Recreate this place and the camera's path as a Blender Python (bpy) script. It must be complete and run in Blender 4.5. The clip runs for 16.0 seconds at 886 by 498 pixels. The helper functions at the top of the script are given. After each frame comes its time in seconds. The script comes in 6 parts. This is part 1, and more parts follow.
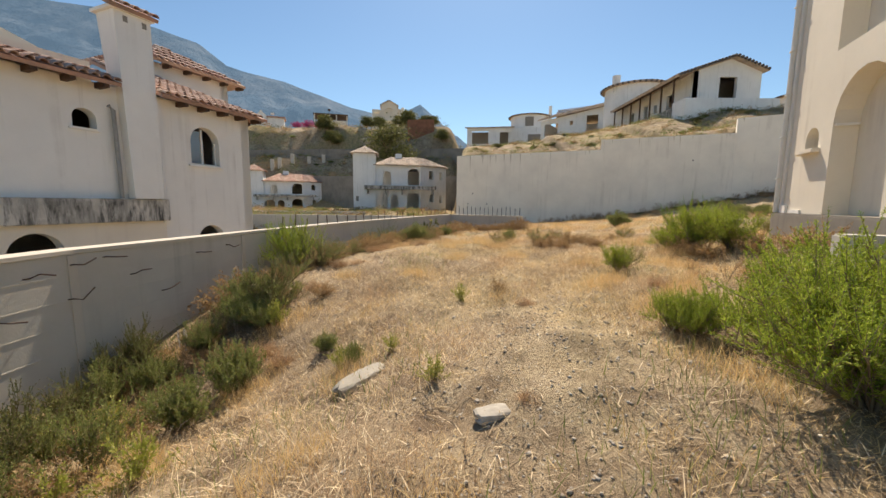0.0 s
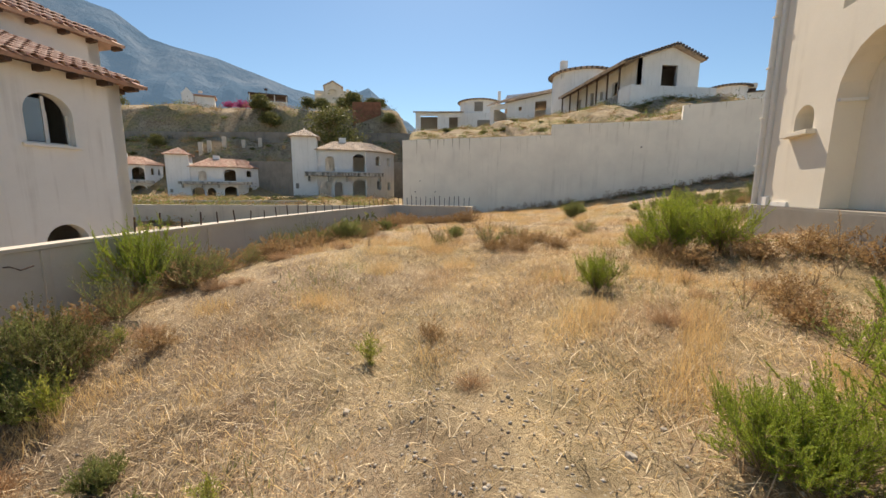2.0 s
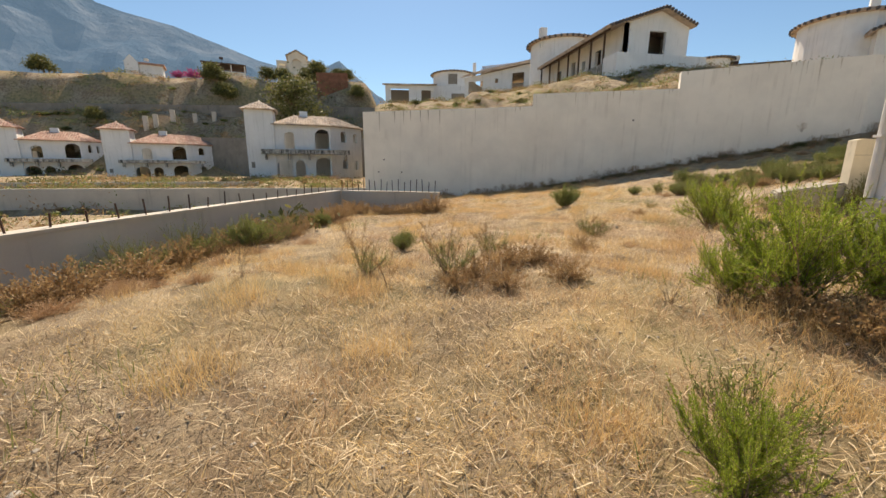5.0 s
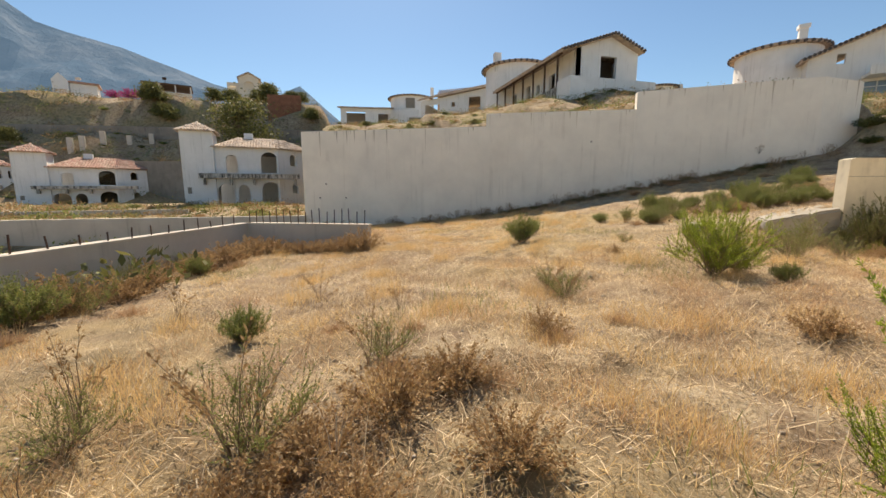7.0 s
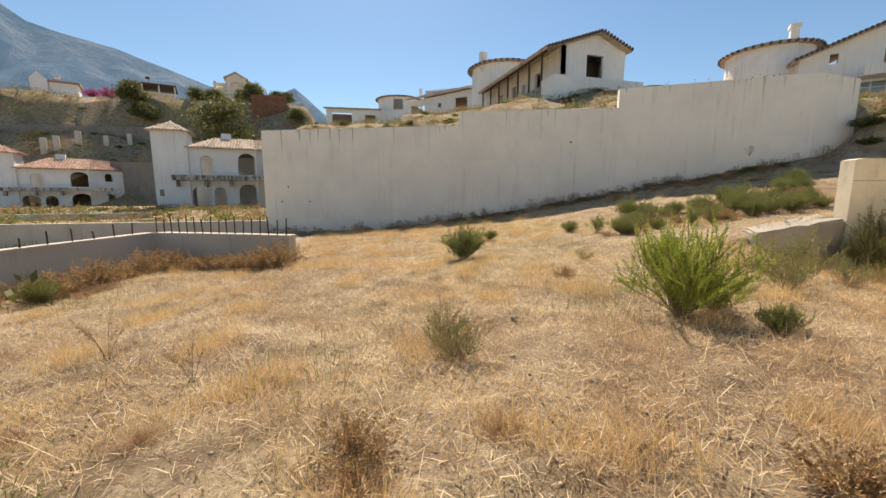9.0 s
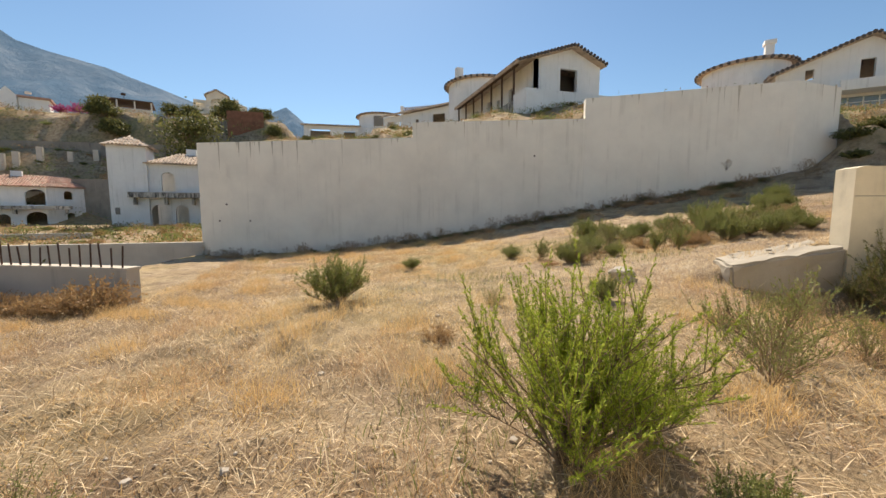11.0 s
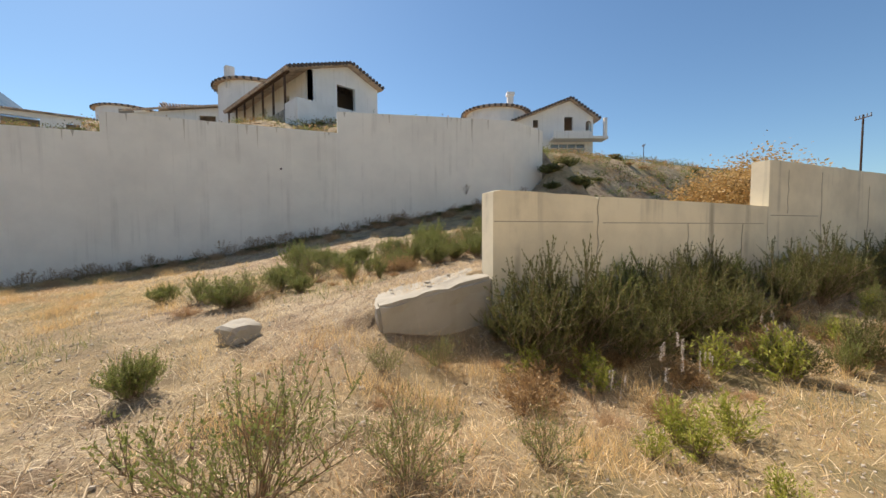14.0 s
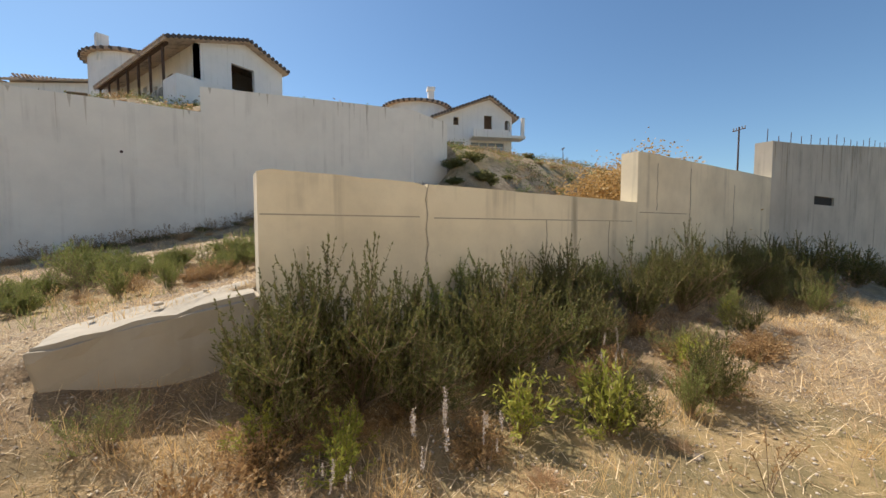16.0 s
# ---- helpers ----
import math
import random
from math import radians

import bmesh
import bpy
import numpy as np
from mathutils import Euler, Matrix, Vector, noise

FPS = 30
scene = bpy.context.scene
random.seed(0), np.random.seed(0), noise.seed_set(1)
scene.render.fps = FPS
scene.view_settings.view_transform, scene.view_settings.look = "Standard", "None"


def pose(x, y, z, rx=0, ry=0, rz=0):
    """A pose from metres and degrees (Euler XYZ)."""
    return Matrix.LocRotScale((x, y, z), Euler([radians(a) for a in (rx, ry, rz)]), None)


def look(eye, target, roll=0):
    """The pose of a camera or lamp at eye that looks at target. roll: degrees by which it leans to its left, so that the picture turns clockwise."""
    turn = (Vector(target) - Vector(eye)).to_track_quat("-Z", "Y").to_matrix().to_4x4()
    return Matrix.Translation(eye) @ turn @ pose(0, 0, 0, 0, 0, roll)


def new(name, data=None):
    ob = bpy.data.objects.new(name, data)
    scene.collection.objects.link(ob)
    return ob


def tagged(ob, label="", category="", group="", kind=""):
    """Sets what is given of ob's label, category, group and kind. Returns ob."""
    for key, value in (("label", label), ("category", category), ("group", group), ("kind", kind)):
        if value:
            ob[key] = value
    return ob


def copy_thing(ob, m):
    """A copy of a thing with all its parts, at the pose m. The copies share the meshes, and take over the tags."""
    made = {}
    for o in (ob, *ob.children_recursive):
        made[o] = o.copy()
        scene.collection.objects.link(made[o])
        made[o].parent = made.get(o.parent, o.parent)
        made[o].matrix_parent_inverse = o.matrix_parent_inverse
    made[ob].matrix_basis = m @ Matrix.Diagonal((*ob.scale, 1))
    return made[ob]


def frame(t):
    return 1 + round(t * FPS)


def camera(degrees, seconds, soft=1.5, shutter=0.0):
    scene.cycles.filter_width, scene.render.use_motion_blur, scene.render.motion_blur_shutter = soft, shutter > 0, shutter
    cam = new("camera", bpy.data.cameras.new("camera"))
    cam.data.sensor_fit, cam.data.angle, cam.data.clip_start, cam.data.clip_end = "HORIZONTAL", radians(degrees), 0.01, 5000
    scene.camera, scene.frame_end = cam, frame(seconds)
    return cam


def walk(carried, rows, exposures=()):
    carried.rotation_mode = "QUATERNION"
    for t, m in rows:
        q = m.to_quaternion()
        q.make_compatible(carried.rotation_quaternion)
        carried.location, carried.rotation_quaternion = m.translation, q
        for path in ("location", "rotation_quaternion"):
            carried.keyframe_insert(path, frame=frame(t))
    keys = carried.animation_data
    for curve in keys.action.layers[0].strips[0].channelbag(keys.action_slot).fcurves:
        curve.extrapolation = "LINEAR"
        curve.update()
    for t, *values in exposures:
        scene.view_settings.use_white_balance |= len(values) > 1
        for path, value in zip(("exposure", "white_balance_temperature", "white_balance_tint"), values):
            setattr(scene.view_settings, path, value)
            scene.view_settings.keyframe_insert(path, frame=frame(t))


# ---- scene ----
cam = camera(98.9, 16.0)
PATH = [
    (0, (0.045, -0.081, 1.537), (0.029, 1.904, 1.296), 0.6),
    (0.5, (0.104, 0.416, 1.531), (0.24, 2.396, 1.283), 0.8),
    (1, (0.17, 0.807, 1.536), (0.391, 2.775, 1.259), 0.6),
    (1.5, (0.303, 1.262, 1.606), (0.529, 3.226, 1.305), 0.4),
    (2, (0.473, 1.795, 1.639), (0.706, 3.758, 1.332), 0.4),
    (2.5, (0.729, 2.226, 1.68), (0.962, 4.187, 1.359), 0.3),
    (3, (0.858, 2.74, 1.674), (1.108, 4.691, 1.312), 0.4),
    (3.5, (1.122, 3.227, 1.711), (1.385, 5.174, 1.338), 0.1),
    (3.7, (1.193, 3.344, 1.739), (1.455, 5.292, 1.371), 0.1),
    (5.8, (1.717, 5.924, 1.759), (2.125, 7.809, 1.228), 0.0),
    (6, (1.858, 6.14, 1.797), (2.266, 8.017, 1.237), -0.4),
    (6.5, (2.176, 6.597, 1.851), (2.642, 8.466, 1.313), -0.3),
    (7, (2.657, 7.033, 1.819), (3.189, 8.938, 1.521), -0.2),
    (7.5, (3.098, 7.372, 1.855), (3.642, 9.279, 1.593), -0.1),
    (8, (3.477, 7.577, 1.819), (4.031, 9.478, 1.543), -0.2),
    (8.2, (3.62, 7.643, 1.855), (4.175, 9.542, 1.567), -0.1),
    (10.3, (5.802, 9.066, 1.9), (6.357, 10.971, 1.65), -0.1),
    (10.5, (6.02, 9.161, 1.91), (6.581, 11.066, 1.672), -0.1),
    (11, (6.581, 9.502, 1.911), (7.184, 11.399, 1.717), -0.1),
    (11.5, (7.107, 9.746, 1.947), (7.756, 11.629, 1.766), -0.1),
    (12, (7.557, 10.007, 1.981), (8.23, 11.882, 1.806), -0.0),
    (12.5, (8.023, 10.228, 1.97), (8.752, 12.083, 1.804), -0.1),
    (13, (8.584, 10.161, 2.002), (9.453, 11.955, 1.839), -0.3),
    (13.5, (9.067, 10.082, 2.005), (10.238, 11.699, 1.874), -0.1),
    (14, (9.577, 9.828, 2.011), (10.997, 11.233, 1.911), -0.2),
    (14.5, (9.976, 9.721, 1.98), (11.488, 11.026, 1.883), 0.1),
    (15, (10.469, 9.736, 1.969), (12.025, 10.989, 1.873), 0.2),
    (15.5, (10.994, 9.62, 2.036), (12.575, 10.841, 1.936), 0.0),
    (16, (11.616, 9.505, 1.992), (13.252, 10.65, 1.883), -0.0),
]
walk(cam, [(t, look(eye, aim, lean)) for t, eye, aim, lean in PATH],
     [(0, 0.32, 7300, 13), (6.3, 0.27, 7500, 14), (7.5, 0.32, 7450, 14), (12.5, 0.30, 7100, 13), (14, 0.26, 6850, 13), (16, 0.26, 6800, 13)])


# ---- world, sun and exposure ----
SUN_EL, SUN_AZ = radians(50), radians(6)
world = bpy.data.worlds.new("sky_world")
scene.world = world
world.use_nodes = True
wn = world.node_tree
sky = wn.nodes.new("ShaderNodeTexSky")
sky.sky_type, sky.sun_disc = "NISHITA", False
sky.sun_elevation, sky.sun_rotation = SUN_EL, SUN_AZ
sky.air_density, sky.dust_density, sky.ozone_density = 1.0, 0.3, 1.2
wn.nodes["Background"].inputs["Strength"].default_value = 0.10
tint = wn.nodes.new("ShaderNodeMix")
tint.data_type, tint.blend_type = "RGBA", "MULTIPLY"
tint.inputs[0].default_value = 1.0
tint.inputs[7].default_value = (0.74, 0.97, 1.10, 1)
wn.links.new(sky.outputs[0], tint.inputs[6])
wn.links.new(tint.outputs[2], wn.nodes["Background"].inputs["Color"])
sun = new("sun", bpy.data.lights.new("sun", "SUN"))
sun.data.energy, sun.data.angle, sun.data.color = 5.8, radians(0.53), (1.0, 0.93, 0.82)
sun_way = Vector((math.sin(SUN_AZ) * math.cos(SUN_EL), math.cos(SUN_AZ) * math.cos(SUN_EL), math.sin(SUN_EL)))
sun.matrix_world = look(sun_way * 60, (0, 0, 0))


# ---- materials ----
def mix(nt, fac, a, b, mode="MIX"):
    n = nt.nodes.new("ShaderNodeMix")
    n.data_type, n.blend_type = "RGBA", mode
    for sock, val in ((n.inputs[0], fac), (n.inputs[6], a), (n.inputs[7], b)):
        if isinstance(val, bpy.types.NodeSocket):
            nt.links.new(val, sock)
        else:
            sock.default_value = val if isinstance(val, float) else (*val, 1)
    return n.outputs[2]


def noise_tex(nt, scale, detail=6.0, stretch=(1, 1, 1), rough=0.6):
    tc, mp, nz = (nt.nodes.new("ShaderNode" + k) for k in ("TexCoord", "Mapping", "TexNoise"))
    mp.inputs["Scale"].default_value = stretch
    nz.inputs["Scale"].default_value, nz.inputs["Detail"].default_value, nz.inputs["Roughness"].default_value = scale, detail, rough
    nt.links.new(tc.outputs["Object"], mp.inputs[0])
    nt.links.new(mp.outputs[0], nz.inputs["Vector"])
    return nz.outputs["Fac"]


def ramp(nt, fac, lo, hi):
    n = nt.nodes.new("ShaderNodeMapRange")
    n.inputs["From Min"].default_value, n.inputs["From Max"].default_value = lo, hi
    nt.links.new(fac, n.inputs["Value"])
    return n.outputs[0]


def base(name, rough=0.9, metal=0.0):
    m = bpy.data.materials.new(name)
    m.use_nodes = True
    b = m.node_tree.nodes["Principled BSDF"]
    b.inputs["Roughness"].default_value, b.inputs["Metallic"].default_value = rough, metal
    b.inputs["Specular IOR Level"].default_value = 0.25
    return m, m.node_tree, b


def bump(nt, b, fac, strength, dist=0.01):
    n = nt.nodes.new("ShaderNodeBump")
    n.inputs["Strength"].default_value, n.inputs["Distance"].default_value = strength, dist
    nt.links.new(fac, n.inputs["Height"])
    nt.links.new(n.outputs[0], b.inputs["Normal"])


def plaster(name, col, dirt, streaks=0.5, patches=0.35, fine=28.0):
    """Painted render with blotches, rain streaks and grain."""
    m, nt, b = base(name, 0.93)
    c = mix(nt, ramp(nt, noise_tex(nt, 0.7), 0.38, 0.72), col, [v * (1 - patches * 0.45) for v in col])
    st = ramp(nt, noise_tex(nt, 1.0, 5, (4.5, 4.5, 0.16)), 0.54, 0.7)
    br = ramp(nt, noise_tex(nt, 0.8, 4), 0.42, 0.62)
    k = nt.nodes.new("ShaderNodeMath")
    k.operation = "MULTIPLY"
    nt.links.new(st, k.inputs[0]), nt.links.new(br, k.inputs[1])
    k2 = nt.nodes.new("ShaderNodeMath")
    k2.operation = "MULTIPLY"
    k2.inputs[1].default_value = streaks
    nt.links.new(k.outputs[0], k2.inputs[0])
    c = mix(nt, k2.outputs[0], c, dirt)
    grain = noise_tex(nt, fine, 8, (1, 1, 1), 0.7)
    c = mix(nt, 0.25, c, mix(nt, grain, [v * 0.72 for v in col], col), "MIX")
    nt.links.new(c, b.inputs["Base Color"])
    bump(nt, b, grain, 0.35, 0.012)
    return m


def mouldy(name, col, dark):
    """Concrete blackened by runs of mould."""
    m, nt, b = base(name, 0.95)
    runs = ramp(nt, noise_tex(nt, 1.0, 7, (5, 5, 0.9), 0.7), 0.44, 0.58)
    c = mix(nt, runs, col, dark)
    c = mix(nt, ramp(nt, noise_tex(nt, 2.2, 6), 0.45, 0.7), c, [v * 0.6 for v in col])
    nt.links.new(c, b.inputs["Base Color"])
    bump(nt, b, noise_tex(nt, 25.0, 8), 0.35, 0.012)
    return m


def varied(name, a, b_col, rough=0.85, by="island", extra=None, noise_scale=6.0):
    """Colour between two tones, piece by piece, with some grain."""
    m, nt, b = base(name, rough)
    if by == "island":
        f = nt.nodes.new("ShaderNodeNewGeometry").outputs["Random Per Island"]
    else:
        f = nt.nodes.new("ShaderNodeObjectInfo").outputs["Random"]
    c = mix(nt, f, a, b_col)
    if extra:
        c = mix(nt, ramp(nt, noise_tex(nt, noise_scale), 0.5, 0.66), c, extra)
    nt.links.new(c, b.inputs["Base Color"])
    return m


def leafy(name, a, b_col):
    m = varied(name, a, b_col, 0.6)
    nt = m.node_tree
    b, out = nt.nodes["Principled BSDF"], nt.nodes["Material Output"]
    tr, ad = nt.nodes.new("ShaderNodeBsdfTranslucent"), nt.nodes.new("ShaderNodeMixShader")
    src = b.inputs["Base Color"].links[0].from_socket
    nt.links.new(src, tr.inputs["Color"])
    ad.inputs[0].default_value = 0.33
    nt.links.new(b.outputs[0], ad.inputs[1]), nt.links.new(tr.outputs[0], ad.inputs[2])
    nt.links.new(ad.outputs[0], out.inputs["Surface"])
    return m


def plain(name, col, rough=0.8, metal=0.0, spread=0.25, scale=9.0):
    m, nt, b = base(name, rough, metal)
    f = noise_tex(nt, scale)
    nt.links.new(mix(nt, ramp(nt, f, 0.3, 0.7), col, [v * (1 - spread) for v in col]), b.inputs["Base Color"])
    bump(nt, b, f, 0.25, 0.01)
    return m


def soil(name):
    """Dry earth with gravel, straw-coloured and pale patches."""
    m, nt, b = base(name, 0.97)
    big, mid, small = noise_tex(nt, 0.35, 5), noise_tex(nt, 2.3, 8), noise_tex(nt, 45.0, 9, (1, 1, 1), 0.75)
    c = mix(nt, ramp(nt, big, 0.35, 0.65), (0.35, 0.25, 0.145), (0.55, 0.44, 0.29))
    c = mix(nt, ramp(nt, mid, 0.45, 0.62), c, (0.25, 0.175, 0.11))
    c = mix(nt, ramp(nt, small, 0.36, 0.55), (0.19, 0.135, 0.085), c)
    vo = nt.nodes.new("ShaderNodeTexVoronoi")
    tc = nt.nodes.new("ShaderNodeTexCoord")
    nt.links.new(tc.outputs["Object"], vo.inputs["Vector"])
    vo.inputs["Scale"].default_value = 26.0
    c = mix(nt, ramp(nt, vo.outputs["Distance"], 0.22, 0.1), c, (0.5, 0.45, 0.37))
    far = ramp(nt, noise_tex(nt, 0.16, 6), 0.46, 0.62)
    c = mix(nt, far, c, mix(nt, ramp(nt, mid, 0.35, 0.6), (0.46, 0.33, 0.16), (0.24, 0.20, 0.10)))
    nt.links.new(c, b.inputs["Base Color"])
    bump(nt, b, small, 0.9, 0.03)
    return m


M = {
    "soil": soil("dry_earth"),
    "wall": plaster("weathered_white_render", (0.92, 0.855, 0.745), (0.34, 0.28, 0.20), 0.36),
    "bwall": plaster("yellowed_concrete_render", (0.78, 0.70, 0.53), (0.22, 0.19, 0.14), 1.1, 0.9),
    "fence": plaster("grey_cement_render", (0.58, 0.54, 0.47), (0.2, 0.18, 0.15), 0.6, 0.6),
    "bgrey": plaster("streaked_grey_concrete", (0.56, 0.52, 0.44), (0.14, 0.13, 0.11), 0.95, 0.8),
    "streak": varied("rain_streak_stain", (0.66, 0.58, 0.46), (0.46, 0.40, 0.31), 0.95),
    "cap": plaster("pale_cement_cap", (0.62, 0.56, 0.47), (0.25, 0.22, 0.18), 0.3, 0.6),
    "house": plaster("cream_house_paint", (0.89, 0.86, 0.80), (0.34, 0.29, 0.22), 0.45, 0.25),
    "warm": plaster("warm_cream_paint", (0.85, 0.77, 0.64), (0.4, 0.32, 0.22), 0.35, 0.25),
    "stain": mouldy("mould_stained_concrete", (0.62, 0.58, 0.51), (0.05, 0.047, 0.042)),
    "villa": plaster("white_villa_paint", (0.90, 0.89, 0.86), (0.30, 0.31, 0.25), 0.6, 0.3),
    "inner": plain("bare_inner_plaster", (0.30, 0.27, 0.23)),
    "tile": varied("terracotta_tile", (0.33, 0.19, 0.145), (0.52, 0.39, 0.32), 0.8, "object", (0.30, 0.19, 0.14)),
    "tiles": varied("terracotta_tiles", (0.40, 0.205, 0.155), (0.54, 0.39, 0.30), 0.8, "island", (0.30, 0.2, 0.15), 1.5),
    "tiles_pale": varied("weathered_pale_tiles", (0.45, 0.33, 0.24), (0.60, 0.50, 0.40), 0.85, "island", (0.26, 0.22, 0.19), 1.2),
    "wood": plain("dark_stained_timber", (0.10, 0.06, 0.04), 0.75),
    "roofdark": plain("dark_roof_edge", (0.12, 0.10, 0.09), 0.8),
    "frame": plain("white_window_frame", (0.75, 0.72, 0.66), 0.5, 0, 0.1),
    "pipe": plain("grey_downpipe", (0.35, 0.34, 0.32), 0.5),
    "steel": plain("rusty_rebar", (0.10, 0.06, 0.045), 0.8, 0.3),
    "rock": plain("pale_limestone", (0.48, 0.43, 0.36), 0.95, 0, 0.4, 5.0),
    "slab": plaster("rough_cast_concrete", (0.43, 0.39, 0.32), (0.2, 0.17, 0.13), 0.5, 0.8, 12.0),
    "brick": plain("red_brick_shell", (0.34, 0.15, 0.09), 0.9, 0, 0.4, 1.5),
    "cliffwall": plaster("grey_retaining_concrete", (0.30, 0.27, 0.23), (0.11, 0.1, 0.09), 0.9, 0.9),
    "straw": leafy("dry_straw", (0.86, 0.645, 0.33), (0.62, 0.41, 0.18)),
    "russet": leafy("russet_dry_grass", (0.68, 0.47, 0.28), (0.46, 0.29, 0.16)),
    "golden": leafy("golden_brown_leaf", (0.40, 0.25, 0.09), (0.58, 0.40, 0.17)),
    # near-black colour that stands for the shade inside the wall slot
    "slot_shade": plain("painted_slot_shade", (0.03, 0.028, 0.025), 0.9),
    "grime": varied("dark_rain_grime", (0.46, 0.41, 0.32), (0.25, 0.22, 0.17), 0.95),
    "gravel": varied("mixed_gravel", (0.55, 0.49, 0.41), (0.27, 0.22, 0.17), 0.95),
    "litter": leafy("bleached_straw_litter", (0.95, 0.79, 0.53), (0.33, 0.215, 0.12)),
    "green": leafy("fresh_green_leaf", (0.20, 0.28, 0.03), (0.49, 0.55, 0.09)),
    "olive": leafy("olive_green_leaf", (0.15, 0.19, 0.05), (0.34, 0.35, 0.12)),
    "dark": leafy("dark_green_leaf", (0.075, 0.085, 0.028), (0.22, 0.21, 0.07)),
    "brown": leafy("withered_brown_leaf", (0.30, 0.18, 0.09), (0.48, 0.33, 0.16)),
    "yellow": leafy("yellow_green_leaf", (0.26, 0.30, 0.05), (0.42, 0.40, 0.09)),
    "pinkf": leafy("magenta_blossom", (0.35, 0.04, 0.16), (0.5, 0.1, 0.25)),
    "plume": varied("white_seed_plume", (0.42, 0.36, 0.32), (0.62, 0.56, 0.50), 0.9),
    "twig": varied("dry_twig", (0.20, 0.14, 0.09), (0.34, 0.25, 0.16), 0.9),
    "deadwood": varied("bleached_dead_stem", (0.5, 0.42, 0.31), (0.62, 0.54, 0.42), 0.9),
}
gm, gnt, gb = base("window_glass", 0.05)
gb.inputs["Base Color"].default_value = (0.5, 0.6, 0.68, 1)
gb.inputs["Transmission Weight"].default_value = 0.6
gb.inputs["Specular IOR Level"].default_value = 0.6
M["glass"] = gm
# the far range: kilometres of air haze put in as blue tint and glow
mm, mnt, mb = base("mountain_rock_haze_glow", 1.0)
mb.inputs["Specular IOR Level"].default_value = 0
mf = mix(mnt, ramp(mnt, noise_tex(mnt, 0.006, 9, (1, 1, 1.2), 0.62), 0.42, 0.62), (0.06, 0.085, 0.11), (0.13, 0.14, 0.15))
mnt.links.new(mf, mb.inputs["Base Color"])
# blue emission lifts the rock the way haze would
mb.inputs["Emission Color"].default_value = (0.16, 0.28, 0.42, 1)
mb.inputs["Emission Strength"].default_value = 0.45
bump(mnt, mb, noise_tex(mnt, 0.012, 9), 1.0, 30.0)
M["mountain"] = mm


# ---- building kit ----
def mesh_ob(name, verts, faces, mat, parent=None, label=""):
    me = bpy.data.meshes.new(name)
    me.from_pydata([tuple(v) for v in verts], [], faces)
    me.materials.append(mat)
    ob = new(name, me)
    ob.parent = parent
    if label:
        ob["label"] = label
    return ob


def part(name, bm, mat, parent, label=""):
    bmesh.ops.recalc_face_normals(bm, faces=bm.faces)
    me = bpy.data.meshes.new(name)
    bm.to_mesh(me)
    bm.free()
    me.materials.append(mat)
    ob = new(name, me)
    ob.parent = parent
    if label:
        ob["label"] = label
    return ob


def thing(name, m, label, category, group="", kind=""):
    ob = new(name)
    ob.matrix_world = m
    return tagged(ob, label, category, group, kind)


HEX = [(0, 3, 2, 1), (4, 5, 6, 7), (0, 1, 5, 4), (1, 2, 6, 5), (2, 3, 7, 6), (3, 0, 4, 7)]


def hexa(bm, pts):
    v = [bm.verts.new(p) for p in pts]
    for f in HEX:
        bm.faces.new([v[i] for i in f])


def box(bm, x0, x1, y0, y1, z0, z1, bev=0.0):
    if bev:
        b2 = bmesh.new()
        box(b2, x0, x1, y0, y1, z0, z1)
        bmesh.ops.bevel(b2, geom=b2.edges[:], offset=bev, segments=2, affect="EDGES")
        tmp = bpy.data.meshes.new("tmp")
        b2.to_mesh(tmp)
        b2.free()
        bm.from_mesh(tmp)
        bpy.data.meshes.remove(tmp)
        return
    hexa(bm, [(x0, y0, z0), (x1, y0, z0), (x1, y1, z0), (x0, y1, z0), (x0, y0, z1), (x1, y0, z1), (x1, y1, z1), (x0, y1, z1)])


def boxed(name, dims, mat, parent, label="", bev=0.0):
    bm = bmesh.new()
    box(bm, *dims, bev)
    return part(name, bm, mat, parent, label)


def opening_top(o, x):
    x0, x1, zb, zs, zt = o
    if zt <= zs:
        return zs
    r = (x - (x0 + x1) / 2) / ((x1 - x0) / 2)
    return zs + (zt - zs) * math.sqrt(max(0.0, 1 - r * r))


